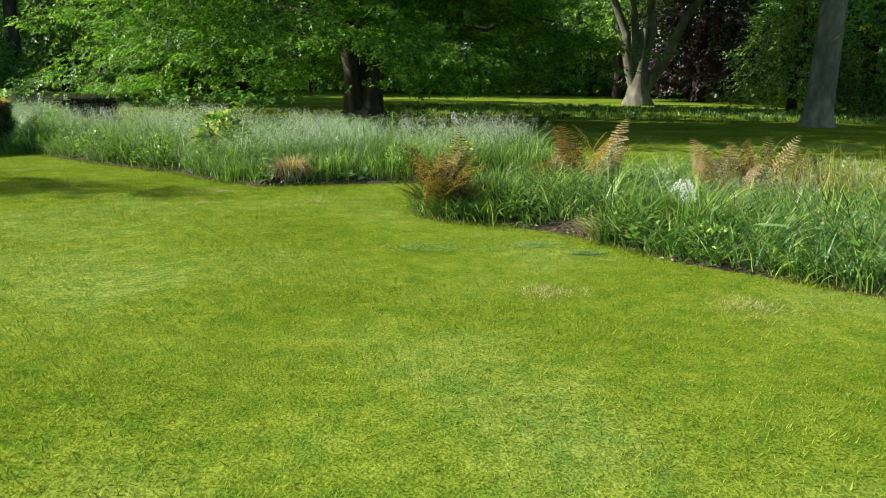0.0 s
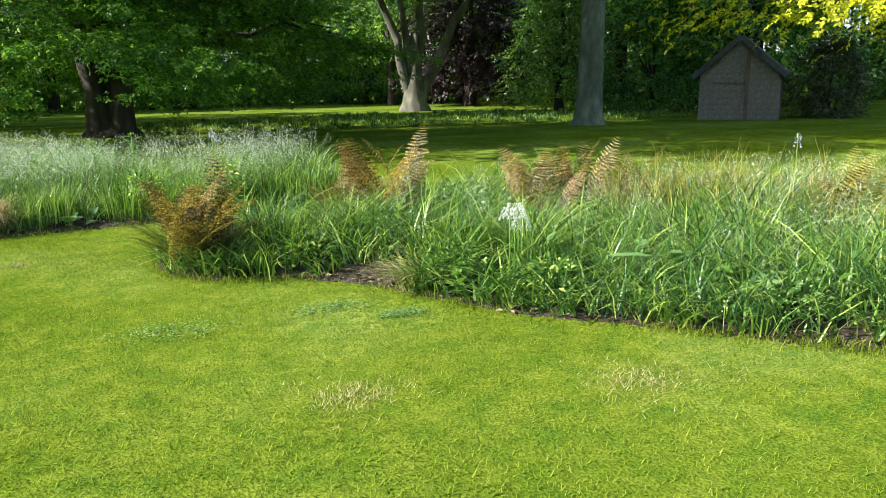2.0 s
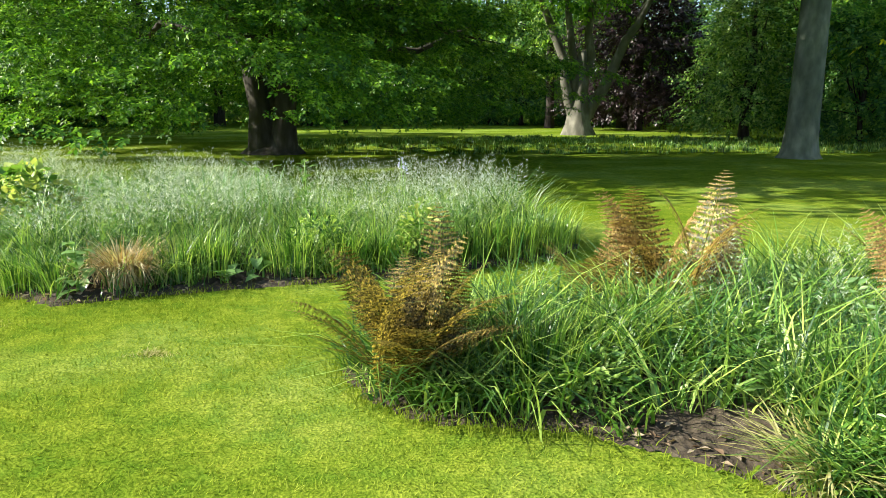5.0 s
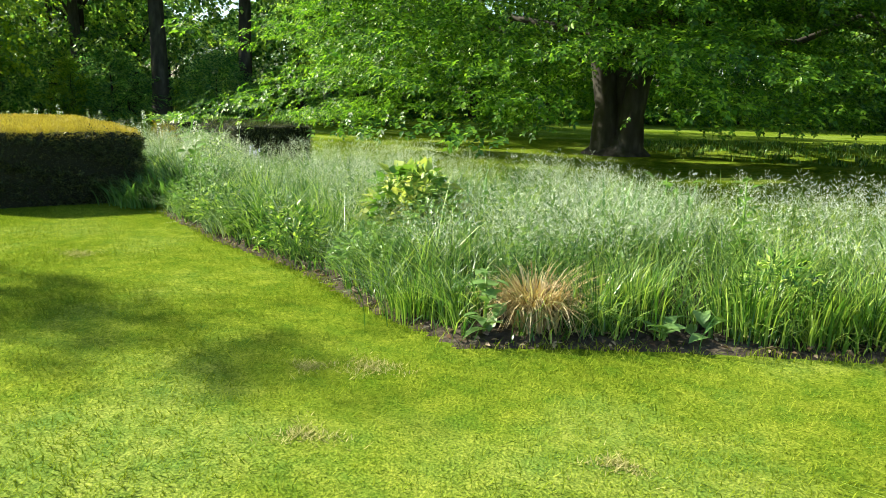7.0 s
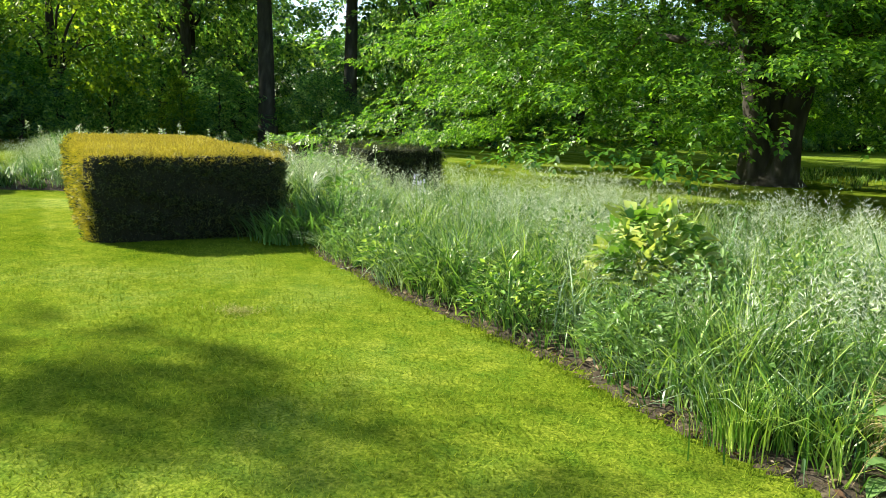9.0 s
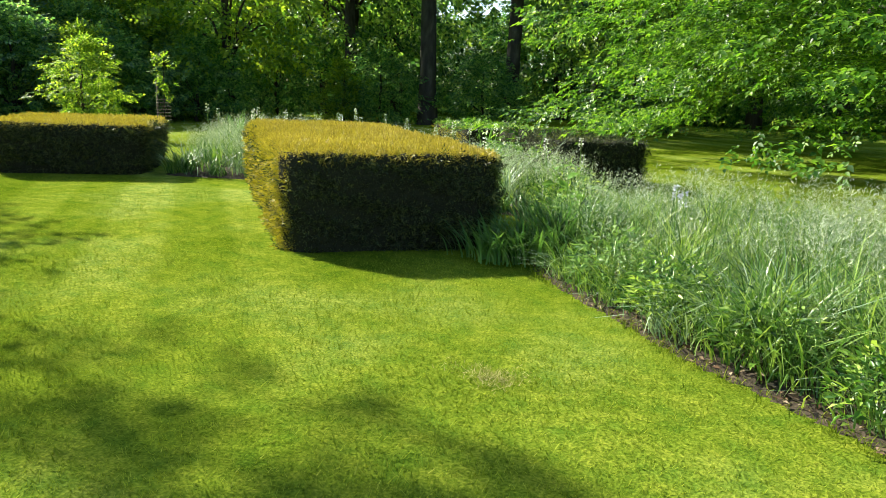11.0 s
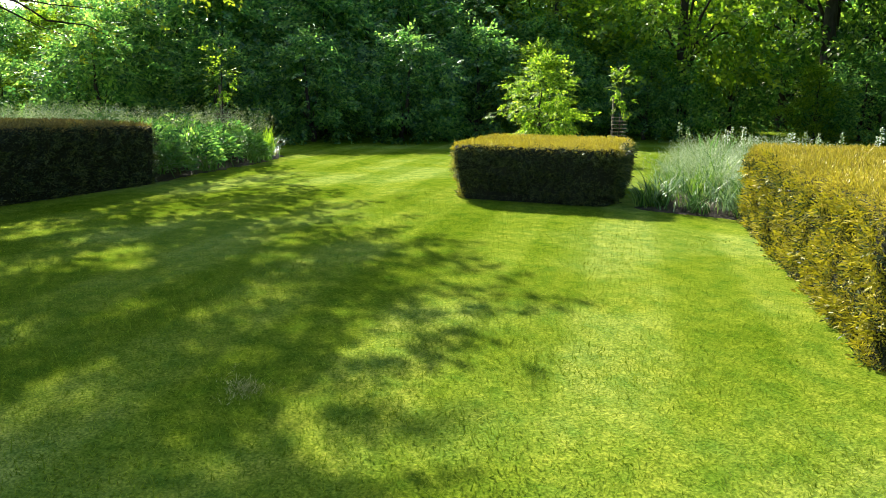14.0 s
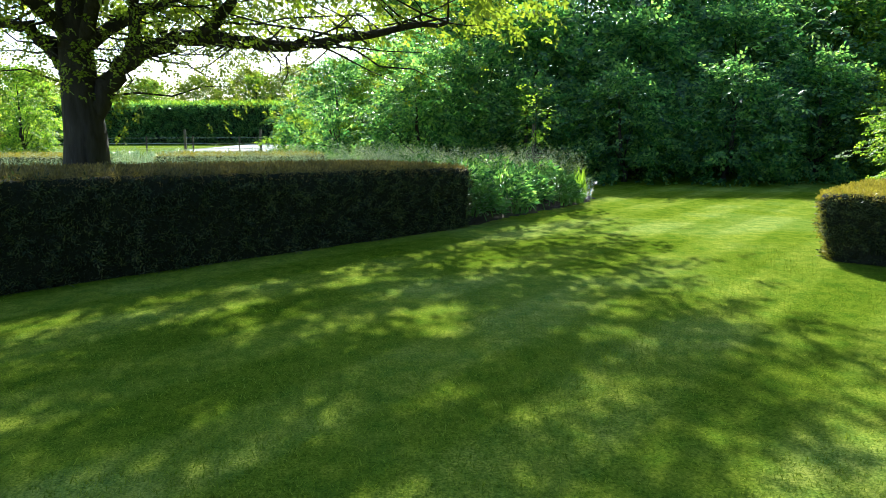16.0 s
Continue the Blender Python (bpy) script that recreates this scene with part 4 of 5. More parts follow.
def leaf_litter(poly, n, seed, zone):
    """Dry leaves and stalks on the bare soil along a border's edge."""
    g = np.random.default_rng(seed)
    c = sow(poly, n * 8, g)
    d = edge_dist(poly, c[:, 0], c[:, 1])
    c = c[(d < 0.24) & zone(c[:, 0], c[:, 1])][:n]
    n = len(c)
    d = edge_dist(poly, c[:, 0], c[:, 1])
    a = g.uniform(0, 2 * np.pi, n)
    al = np.column_stack([np.cos(a), np.sin(a), g.uniform(-0.1, 0.35, n)])
    V, F = scatter(kite(0.45, 0.12, 0.1), up3(c, 0.022 + 0.14 * d), basis(al, g.normal(0, 0.4, (n, 3)) + np.array([0, 0, 1.0])), g.uniform(0.02, 0.07, n))
    tagged(new("leaf_litter", tri_mesh("leaf_litter", V, F, M_LITTER)), "dry brown and straw-coloured leaf litter on the soil", "leaf litter", kind="stuff")


M_LITTER = leaf_mat("dry_leaf", [(0.2, (0.10, 0.06, 0.035)), (0.5, (0.20, 0.14, 0.09)), (0.8, (0.36, 0.29, 0.20))], 0.15, 0.8, 1.0, 0.2, 0.1)
leaf_litter(BED_B, 1300, 5, lambda x, y: (y < 13.7) & (x < 1.0))
leaf_litter(BED_A, 1100, 6, lambda x, y: (x > 0.5) & (y < 8.0))


def mound(label, at, r, h, n, leaf, mat, seed=0, w=0.55):
    """A low bushy plant: many small leaves on a dome."""
    g = np.random.default_rng(seed)
    ob = thing("border_perennial", label, "plant", (*at, 0.02))
    a, q = g.uniform(0, 2 * np.pi, n), np.sqrt(g.random(n))
    z = h * np.sqrt(np.clip(1 - (0.92 * q) ** 2, 0, 1)) * g.uniform(0.45, 1.05, n)
    P = np.column_stack([r * q * np.cos(a), r * q * np.sin(a), z])
    al = unit(np.column_stack([np.cos(a) * (0.3 + q), np.sin(a) * (0.3 + q), g.uniform(-0.3, 0.9, n)]) + g.normal(0, 0.35, (n, 3)))
    part("stem", tri_mesh("stem", *tube([(0, 0, -0.02), (0, 0, h * 0.8)], [0.015, 0.006], 5), M_LUSH), ob)
    f = part("foliage", tri_mesh("foliage", *scatter(kite(w), P, basis(al, g.normal(0, 0.5, (n, 3)) + np.array([0, 0, 1.0])), leaf * g.uniform(0.6, 1.3, n)), mat), ob)
    f["kind"] = "stuff"
    return ob


MOUNDS = ((-3.7, 11.75, 0.30, 0.45, M_DOCK), (-4.6, 12.25, 0.34, 0.50, M_LUSH), (-5.3, 12.9, 0.34, 0.45, M_MEADOW), (-6.0, 13.3, 0.34, 0.5, M_LUSH), (-6.6, 13.8, 0.36, 0.55, M_DOCK), (-3.3, 12.3, 0.4, 0.62, M_DOCK), (-2.3, 11.6, 0.35, 0.6, M_DOCK),
          (-0.7, 11.5, 0.3, 0.5, M_LUSH), (0.6, 11.9, 0.32, 0.5, M_DOCK), (1.4, 12.1, 0.3, 0.38, M_DOCK), (-4.4, 13.4, 0.45, 0.72, M_MEADOW), (-2.7, 12.6, 0.4, 0.72, M_MEADOW), (-1.9, 12.2, 0.35, 0.66, M_DOCK),
          (0.75, 8.2, 0.24, 0.28, M_MEADOW), (1.75, 7.25, 0.22, 0.3, M_MEADOW), (2.2, 6.72, 0.22, 0.26, M_LUSH), (3.3, 5.75, 0.25, 0.28, M_DOCK),
          (1.5, 8.3, 0.3, 0.42, M_MEADOW), (2.2, 8.7, 0.4, 0.55, M_DOCK),
          (-8.0, 16.3, 0.5, 0.72, M_LUSH), (-8.6, 17.2, 0.5, 0.7, M_MEADOW), (-9.2, 18.0, 0.5, 0.7, M_DOCK), (-7.5, 15.2, 0.4, 0.66, M_DOCK))
MOUNDS_D = ((-21.0, 10.4, 0.5, 0.62), (-21.8, 10.9, 0.6, 0.78), (-22.7, 11.4, 0.6, 0.8), (-23.6, 12.2, 0.55, 0.66), (-22.6, 10.2, 0.7, 0.95), (-24.0, 11.0, 0.7, 0.95), (-23.6, 9.4, 0.7, 1.0), (-25.2, 12.2, 0.6, 0.8))
for i, (x, y, r, h) in enumerate(MOUNDS_D):
    mound("dark green bushy plant beside the long hedge", (x, y), r, h, 1000, 0.13, M_SHRUB if i % 3 else M_IRIS, 450 + i, 0.35)
for i, (x, y, r, h, mt) in enumerate(MOUNDS):
    mound("bushy green perennial with small leaves in the border", (x, y), r, h, 560, 0.06 + 0.05 * (h > 0.8), mt, 400 + i, 0.38)


mound("yellow-green broad-leaved perennial among the grasses", (-3.76, 13.06), 0.46, 0.80, 700, 0.14, M_FLOWER, 480, 0.62)
mound("yellow-flecked perennial at the border's edge", (0.22, 11.48), 0.20, 0.58, 340, 0.085, M_FLOWER, 481, 0.5)


def clover(x, y, r, seed):
    g = np.random.default_rng(seed)
    n = 520
    a, q = g.uniform(0, 2 * np.pi, n), np.sqrt(g.random(n)) * (1 + 0.25 * g.normal(0, 1, n))
    P = np.column_stack([r * q * np.cos(a), 0.5 * r * q * np.sin(a), g.uniform(0.012, 0.03, n)])
    al = np.column_stack([np.cos(a * 7), np.sin(a * 7), np.full(n, 0.15)])
    ob = tagged(new("clover_patch", tri_mesh("clover_patch", *scatter(kite(0.8), P, basis(al, g.normal(0, 0.4, (n, 3)) + np.array([0, 0, 1.0])), g.uniform(0.010, 0.020, n)), M_DOCK)), "bluish green clover patch in the lawn", "clover", kind="stuff")
    ob.location = (x, y, 0.0)


for i, (x, y, r) in enumerate(((-0.25, 6.9, 0.34), (0.75, 7.05, 0.25), (1.15, 6.75, 0.16))):
    clover(x, y, r, 500 + i)


def flower(name, label, at, h, mat, bits=26, length=0.12, r=0.03, size=0.03, seed=0):
    """A flower spike on a stem."""
    g = np.random.default_rng(seed)
    ob = thing(name, label, "flower", (*at, 0.02))
    part("stem", tri_mesh("stem", *tube([(0, 0, -0.02), (0.01, 0.01, h * 0.6), (0, 0, h)], [0.007, 0.005, 0.003], 5), M_LUSH), ob)
    z = g.uniform(h - length, h, bits)
    a = g.uniform(0, 2 * np.pi, bits)
    rr = r * (0.5 + 0.5 * (h - z) / length)
    P = np.column_stack([rr * np.cos(a), rr * np.sin(a), z])
    al = np.column_stack([np.cos(a), np.sin(a), g.uniform(-0.2, 0.9, bits)])
    pt = part("petals", tri_mesh("petals", *scatter(kite(0.8), P * (1, 1, 1), basis(al, g.normal(0, 1, (bits, 3))), size * g.uniform(0.7, 1.2, bits)), mat), ob)
    pt["kind"] = "stuff"
    return ob


stalk_v = np.array([(-0.17, 0, 0.0), (-0.08, -0.011, 0.012), (-0.08, 0.011, 0.016), (0.06, -0.012, 0.014), (0.06, 0.012, 0.018), (0.17, 0, -0.01)])
stalk_f = np.array([(0, 1, 2), (1, 3, 4), (1, 4, 2), (3, 5, 4)])
stalk = tagged(new("fallen_leaf_blade", tri_mesh("fallen_leaf_blade", stalk_v, stalk_f, M_DOCK)), "long pale green leaf blade lying across the border's grass", "leaf")
stalk.location, stalk.rotation_euler = (2.62, 6.42, 0.34), (radians(35), 0, radians(-20))
for i, (x, y, h) in enumerate(((2.04, 6.98, 0.62), (2.09, 7.03, 0.58), (1.99, 6.95, 0.60), (2.07, 6.93, 0.53))):
    flower("white_flower", "white feathery flower head above the grasses", (x, y), h, M_WHITE, 170, 0.09, 0.07, 0.014, i)
for i, (x, y, h) in enumerate(((0.12, 12.47, 0.93), (0.15, 12.5, 0.88), (-6.4, 14.6, 0.82), (-6.35, 14.65, 0.76), (5.4, 8.0, 0.92))):
    flower("mauve_flower", "pale mauve flower spike above the grasses", (x, y), h, M_MAUVE, 34, 0.13, 0.022, 0.024, 10 + i)
for i in range(40):
    g9 = np.random.default_rng(300 + i)
    x, y = sow(BED_C, 1, g9)[0]
    flower("white_flower", "whitish flower spike in a far border", (x, y), g9.uniform(0.72, 1.1), (M_WHITE, M_SILVER)[i % 2], 30, g9.uniform(0.12, 0.30), 0.022, 0.030, 60 + i)
for i in range(10):
    g9 = np.random.default_rng(340 + i)
    x, y = g9.uniform(-25.5, -23.6), g9.uniform(8.6, 11.5)
    flower("white_flower", "whitish flower spike behind the long hedge", (x, y), g9.uniform(0.85, 1.25), M_SILVER, 26, g9.uniform(0.12, 0.26), 0.02, 0.028, 90 + i)

# worn patches of the lawn
def worn_patch(x, y, r, seed):
    g = np.random.default_rng(seed)
    n = int(520 * r / 0.1)
    c = g.normal(0, 1, (n, 2)) * np.array([r, r * 0.7])
    c *= (1 + 0.4 * np.sin(3 * np.arctan2(c[:, 1], c[:, 0]) + seed))[:, None]
    h = g.uniform(0.012, 0.03, n)
    V, F = blades(up3(c, 0.0), h, g.uniform(0.003, 0.006, n), g.uniform(0, 2 * np.pi, n), g.uniform(0.8, 2.2, n), g.uniform(0, 0.3, n), 1)
    ob = tagged(new("worn_patch", tri_mesh("worn_patch", V, F, M_WORN)), "small straw-coloured worn patch in the lawn", "bare patch", kind="stuff")
    ob.location = (x, y, 0.012 * float(lump(np.array(x), np.array(y), 2.6)))


worn_patch(-2.96, 10.01, 0.10, 1)
worn_patch(-2.94, 9.14, 0.07, 2)
worn_patch(-1.6, 9.3, 0.06, 3)
worn_patch(-10.8, 9.95, 0.08, 4)
worn_patch(-6.5, 11.75, 0.10, 5)
worn_patch(-3.3, 9.9, 0.06, 6)
worn_patch(0.6, 5.6, 0.16, 7)
worn_patch(2.0, 5.3, 0.18, 8)

# ---------------------------------------------------------------- trees
SPRAY7, SPRAY5 = spray(7, 0.34, 3), spray(5, 0.42, 4, 0.7)


def crown_part(parent, centre, clusters, per, spread, T, size, mat, g, droop=0.25, flat=0.35, name="crown", label=""):
    """Leaf sprays round the ends of twigs."""
    K = np.repeat(clusters, per, axis=0)
    n = len(K)
    off = g.normal(0, 1, (n, 3)) * np.asarray(spread)
    P = K + off
    outw = P - np.asarray(centre)
    outw[:, 2] *= 0.3
    al = unit(unit(outw) + g.normal(0, 0.6, (n, 3)) * np.array([1, 1, 0.6]) - np.array([0, 0, droop]))
    no = unit(g.normal(0, flat, (n, 3)) + np.array([0, 0, 1.0]))
    sz = size * g.uniform(0.65, 1.3, n)
    return part(name, tri_mesh(name, *scatter(T, P, basis(al, no), sz), mat), parent, label)


def shell(g, n, R, zlo, zhi, inner=0.45, squash=None):
    """Places in a crown: more towards the outside. squash(z): share of R at height z."""
    a = g.uniform(0, 2 * np.pi, n)
    z = g.uniform(zlo, zhi, n)
    q = np.sqrt(g.uniform(inner ** 2, 1, n))
    k = squash(z) if squash else np.sqrt(np.clip(1 - ((z - (zlo + zhi) / 2) / ((zhi - zlo) / 2)) ** 2, 0.05, 1))
    r = R * q * k * (1 + 0.14 * np.sin(3 * a + 0.7) + 0.10 * np.sin(5 * a + z))
    return np.column_stack([r * np.cos(a), r * np.sin(a), z])


def limbs(parent, base_h, ends, r0, mat, g, name="branch"):
    for e in ends:
        a = np.array([0, 0, base_h * g.uniform(0.6, 1.0)])
        P = wander(a, e, 8, 0.03 * np.linalg.norm(e - a), g, 0.06 * np.linalg.norm(e - a))
        part(name, tri_mesh(name, *tube(P, r0 * np.linspace(1, 0.12, 8), 6), mat), parent)


def great_beech():
    g = np.random.default_rng(31)
    ob = thing("beech_tree", "huge spreading beech with sunlit foliage sweeping low over the grass", "tree", (-2.70, 28.3, 0))
    s = Soup()
    zs = np.array([-0.1, 0.25, 0.8, 1.8, 3.2, 5.0, 9.0, 14.0])
    s.add(*tube(np.column_stack([0.04 * np.sin(zs), 0.05 * np.cos(zs), zs]), [1.1, 0.72, 0.48, 0.40, 0.38, 0.36, 0.30, 0.2], 18, 0.035, 1))
    s.add(*tube([(0.30, -0.28, -0.1), (0.34, -0.3, 1.2), (0.6, -0.3, 3.0), (1.5, -0.3, 6.0), (2.3, 0, 10)], [0.45, 0.34, 0.30, 0.24, 0.1], 12, 0.03, 2))
    s.add(*tube([(-0.32, -0.2, -0.1), (-0.36, -0.25, 1.4), (-0.7, -0.4, 3.4), (-2.0, -0.6, 6.5), (-3.0, -0.4, 10)], [0.5, 0.34, 0.30, 0.24, 0.1], 12, 0.03, 3))
    part("trunk", s.mesh("trunk", M_BARK), ob, "massive dark grey trunk with a flared base")
    ends = shell(g, 34, 8.5, 2.2, 8.0, 0.8, lambda z: np.ones_like(z))
    limbs(ob, 4.5, ends, 0.16, M_BARK, g)
    # layered boughs: flat, drooping fans of twigs with gaps between
    hub = shell(g, 330, 12.0, 1.35, 7.4, 0.40, lambda z: (1.0 - 0.066 * (z - 1.35)) * (0.94 + 0.06 * np.sin(1.7 * z)))
    hub[:, 0] *= np.where(hub[:, 0] > 0, 0.88, 1.0)
    hub[:, 2] -= 1.0 * np.clip((np.hypot(hub[:, 0], hub[:, 1]) - 7) / 4, 0, 1) * np.clip((1.5 - hub[:, 0]) / 3, 0, 1)
    K = np.repeat(hub, 15, axis=0)
    off = g.normal(0, 1, K.shape) * np.array([0.95, 0.95, 0.07])
    way = unit(K * np.array([1, 1, 0]))
    off[:, 2] -= 0.28 * (off * way).sum(1)
    low = K + off
    low = low[(low[:, 2] > np.where((low[:, 0] < -3) & (np.hypot(low[:, 0], low[:, 1]) > 7), 0.4, 0.95)) & ~((low[:, 0] > -0.5) & (low[:, 0] < 1.4) & (low[:, 1] < 1) & (low[:, 2] < 2.1))]
    # a thin stretch behind the trunk lets the sun reach the grass east of it
    def thin(c, share):
        c = c[lump(c[:, 1], c[:, 2] + 0.675 * c[:, 0], 1.15, 0.6) > np.where(c[:, 0] < 0, -0.36, -0.8)]
        fx, fy = c[:, 0] - 2.70 + 1.48 * c[:, 2], c[:, 1] + 28.3 - 0.052 * c[:, 2]
        return c[~((fx > -1) & (fx < 16) & (fy > 26.0) & (fy < 34.0) & (g.random(len(c)) < share))]
    low = thin(low, 0.7)
    crown_part(ob, (0, 0, 4), low, 15, (0.27, 0.27, 0.045), SPRAY7, 0.26, M_BEECH, g, 0.3, 0.22, "lower_crown", "layered fresh green leaves on sweeping branches")
    high = shell(g, 1900, 12.5, 6.8, 19.0, 0.45, lambda z: np.sqrt(np.clip(1 - ((z - 6.5) / 13.0) ** 2, 0.03, 1)))
    high = thin(high, 0.85)
    crown_part(ob, (0, 0, 8), high, 9, (0.8, 0.8, 0.35), SPRAY5, 0.85, M_BEECH, g, 0.2, 0.4, "upper_crown")


great_beech()


def wood_variant(name, label, seed, h, R, zlo, leaf, mat, bark, trunk_r, K, per=8, group="woodland trees", squash=None, cat="tree"):
    """A whole tree standing at the origin."""
    g = np.random.default_rng(seed)
    ob = thing(name, label, cat, (0, 0, 0), group)
    zs = np.linspace(-0.15, h * 0.85, 9)
    rad = trunk_r * np.array([1.5, 1.08, 1.0, 0.93, 0.85, 0.7, 0.5, 0.32, 0.12])
    part("trunk", tri_mesh("trunk", *tube(np.column_stack([np.cumsum(g.normal(0, 0.05, 9)), np.cumsum(g.normal(0, 0.05, 9)), zs]), rad, 9, 0.03, seed), bark), ob)
    ends = shell(g, 9, R * 0.7, zlo + 0.1 * h, h * 0.8, 0.7, squash)
    limbs(ob, zlo + 0.15 * h, ends, trunk_r * 0.35, bark, g)
    cl = shell(g, K, R, zlo, h, 0.3, squash)
    crown_part(ob, (0, 0, (zlo + h) / 2), cl, per, (R * 0.11, R * 0.11, R * 0.06), SPRAY5, leaf, mat, g, 0.25, 0.55)
    return ob


full = lambda zlo, h: (lambda z: np.clip(1.05 - ((z - zlo) / (h - zlo) - 0.35) ** 2 * 2.0, 0.12, 1))


def plant(src, x, y, turn, s=1.0, first=[]):
    """The first of a kind moves to its place; later ones are copies."""
    m = pose(x, y, 0, 0, 0, turn)
    if src.name in first:
        ob = copy_thing(src, m)
    else:
        first.append(src.name)
        src.matrix_basis = m
        ob = src
    ob.scale = (s, s, s)
    return ob


def along(t_yaw, dist, ox=-3.0, oy=7.0):
    a = radians(t_yaw)
    return ox - math.sin(a) * dist, oy + math.cos(a) * dist


tall = wood_variant("broadleaf_tree", "tall broadleaf tree in the shady woodland edge", 51, 15, 4.6, 1.6, 0.62, M_WOOD, M_OAKBARK, 0.32, 170, 15, squash=full(1.6, 15))
tall2 = wood_variant("broadleaf_tree", "tall broadleaf tree with a slender dark trunk", 52, 17, 4.2, 3.2, 0.62, M_WOOD, M_OAKBARK, 0.28, 140, 15, squash=full(3.2, 17))
bushy = wood_variant("understorey_shrub", "dense dark green shrub in the woodland edge", 53, 5.5, 3.0, 0.3, 0.40, M_SHRUB, M_OAKBARK, 0.10, 210, 10, "woodland shrubs", full(0.3, 5.5), "shrub")
bushy2 = wood_variant("understorey_shrub", "dense green shrub with small leaves", 54, 3.4, 2.2, 0.15, 0.30, M_SHRUB, M_OAKBARK, 0.07, 210, 10, "woodland shrubs", full(0.15, 3.4), "shrub")
light = wood_variant("hazel_shrub", "light green sunlit shrub at the woodland edge", 55, 4.4, 2.1, 0.3, 0.29, M_LIME, M_OAKBARK, 0.07, 150, 12, "woodland shrubs", lambda z: np.clip(0.95 - ((z - 1.8) / 3.0) ** 2, 0.25, 1) * (0.8 + 0.2 * np.sin(4.3 * z)), "shrub")

gw = np.random.default_rng(77)
# far woodland behind the beech and to both sides
for i, yw in enumerate(np.arange(-62, 70, 6.2)):
    d = gw.uniform(50, 62)
    at, turn, s = along(yw + gw.uniform(-1.5, 1.5), d), gw.uniform(0, 360), gw.uniform(0.9, 1.25)
    if not 25 < yw < 37 and not -52 < yw < -45:
        plant((tall, tall2)[i % 2], *at, turn, s)
for i, yw in enumerate(np.arange(-60, 68, 2.7)):
    d = gw.uniform(52, 64)
    at, turn, s = along(yw + gw.uniform(-1.2, 1.2), d), gw.uniform(0, 360), gw.uniform(1.1, 1.8)
    plant(bushy, *at, turn, 1.15 if 27 < yw < 36 else 0.5 if -51 < yw < -46 else s)
# woodland to the north-west, behind the clipped hedges
for x, y, k, s in ((-29.2, 37.2, tall2, 0.95), (-35.0, 33.0, tall, 0.6), (-33.5, 40.0, tall2, 0.75), (-40.0, 36.0, tall2, 0.62), (-41.0, 28.0, tall, 0.55), (-19.0, 44.0, tall2, 1.0),
                   (-45.0, 22.0, tall2, 0.6), (-46.0, 15.0, tall, 0.6), (-47.0, 30.0, tall, 0.65)):
    plant(k, x, y, gw.uniform(0, 360), s)
for x, y, k, s in ((-30.5, 33.5, bushy, 0.75), (-26.0, 35.5, bushy2, 0.9), (-32.0, 28.6, bushy, 0.8), (-36.0, 29.5, bushy, 1.2), (-31.5, 24.8, bushy, 0.75), (-35.0, 24.0, bushy, 1.15),
                   (-30.6, 21.6, bushy2, 1.05), (-34.0, 20.4, bushy, 1.0), (-37.5, 20.0, bushy, 1.4), (-30.0, 18.6, bushy2, 0.95), (-33.6, 17.0, bushy, 0.95), (-37.5, 16.0, bushy, 1.35),
                   (-30.4, 15.6, bushy2, 0.9), (-34.2, 13.6, bushy, 1.0), (-38.0, 12.4, bushy, 1.3), (-31.0, 12.8, bushy2, 0.85), (-29.6, 24.0, bushy2, 0.9), (-28.8, 27.6, bushy2, 0.9), (-22.0, 38.0, bushy2, 0.9), (-16.0, 41.0, bushy, 0.8), (-33.5, 10.4, bushy, 0.75), (-31.4, 9.6, bushy2, 0.95),
                   (-41.5, 18.5, bushy, 1.7), (-41.5, 24.5, bushy, 1.6), (-42.0, 13.0, bushy, 1.5)):
    plant(k, x, y, gw.uniform(0, 360), s)
for x, y, s in ((-29.3, 23.2, 0.72), (-26.5, 33.5, 0.6), (-37.0, 8.2, 0.9), (-23.6, 19.9, 0.56)):
    plant(light, x, y, gw.uniform(0, 360), s)
plant(wood_variant("lime_tree", "tree with drooping sunlit yellow-green leaves", 58, 9.5, 3.4, 2.2, 0.5, M_LIME, M_OAKBARK, 0.2, 260, 8, squash=full(2.2, 9.5)), -29.0, 29.6, 20)
lime = bpy.data.objects["lime_tree"]
for x, y, s_ in ((-33.5, 26.5, 0.85), (-15.0, 42.5, 0.9), (-38.0, 24.5, 0.9)):
    plant(lime, x, y, gw.uniform(0, 360), s_)

bare = wood_variant("bare_trunked_tree", "tall woodland tree with a stout bare lower trunk", 59, 18, 4.0, 8.2, 0.6, M_WOOD, M_BARK, 0.36, 150, 14, squash=full(8.2, 18))
for x, y, s_ in ((-24.2, 36.8, 1.0), (-21.6, 39.8, 0.9), (-27.9, 35.6, 0.72)):
    plant(bare, x, y, gw.uniform(0, 360), s_)


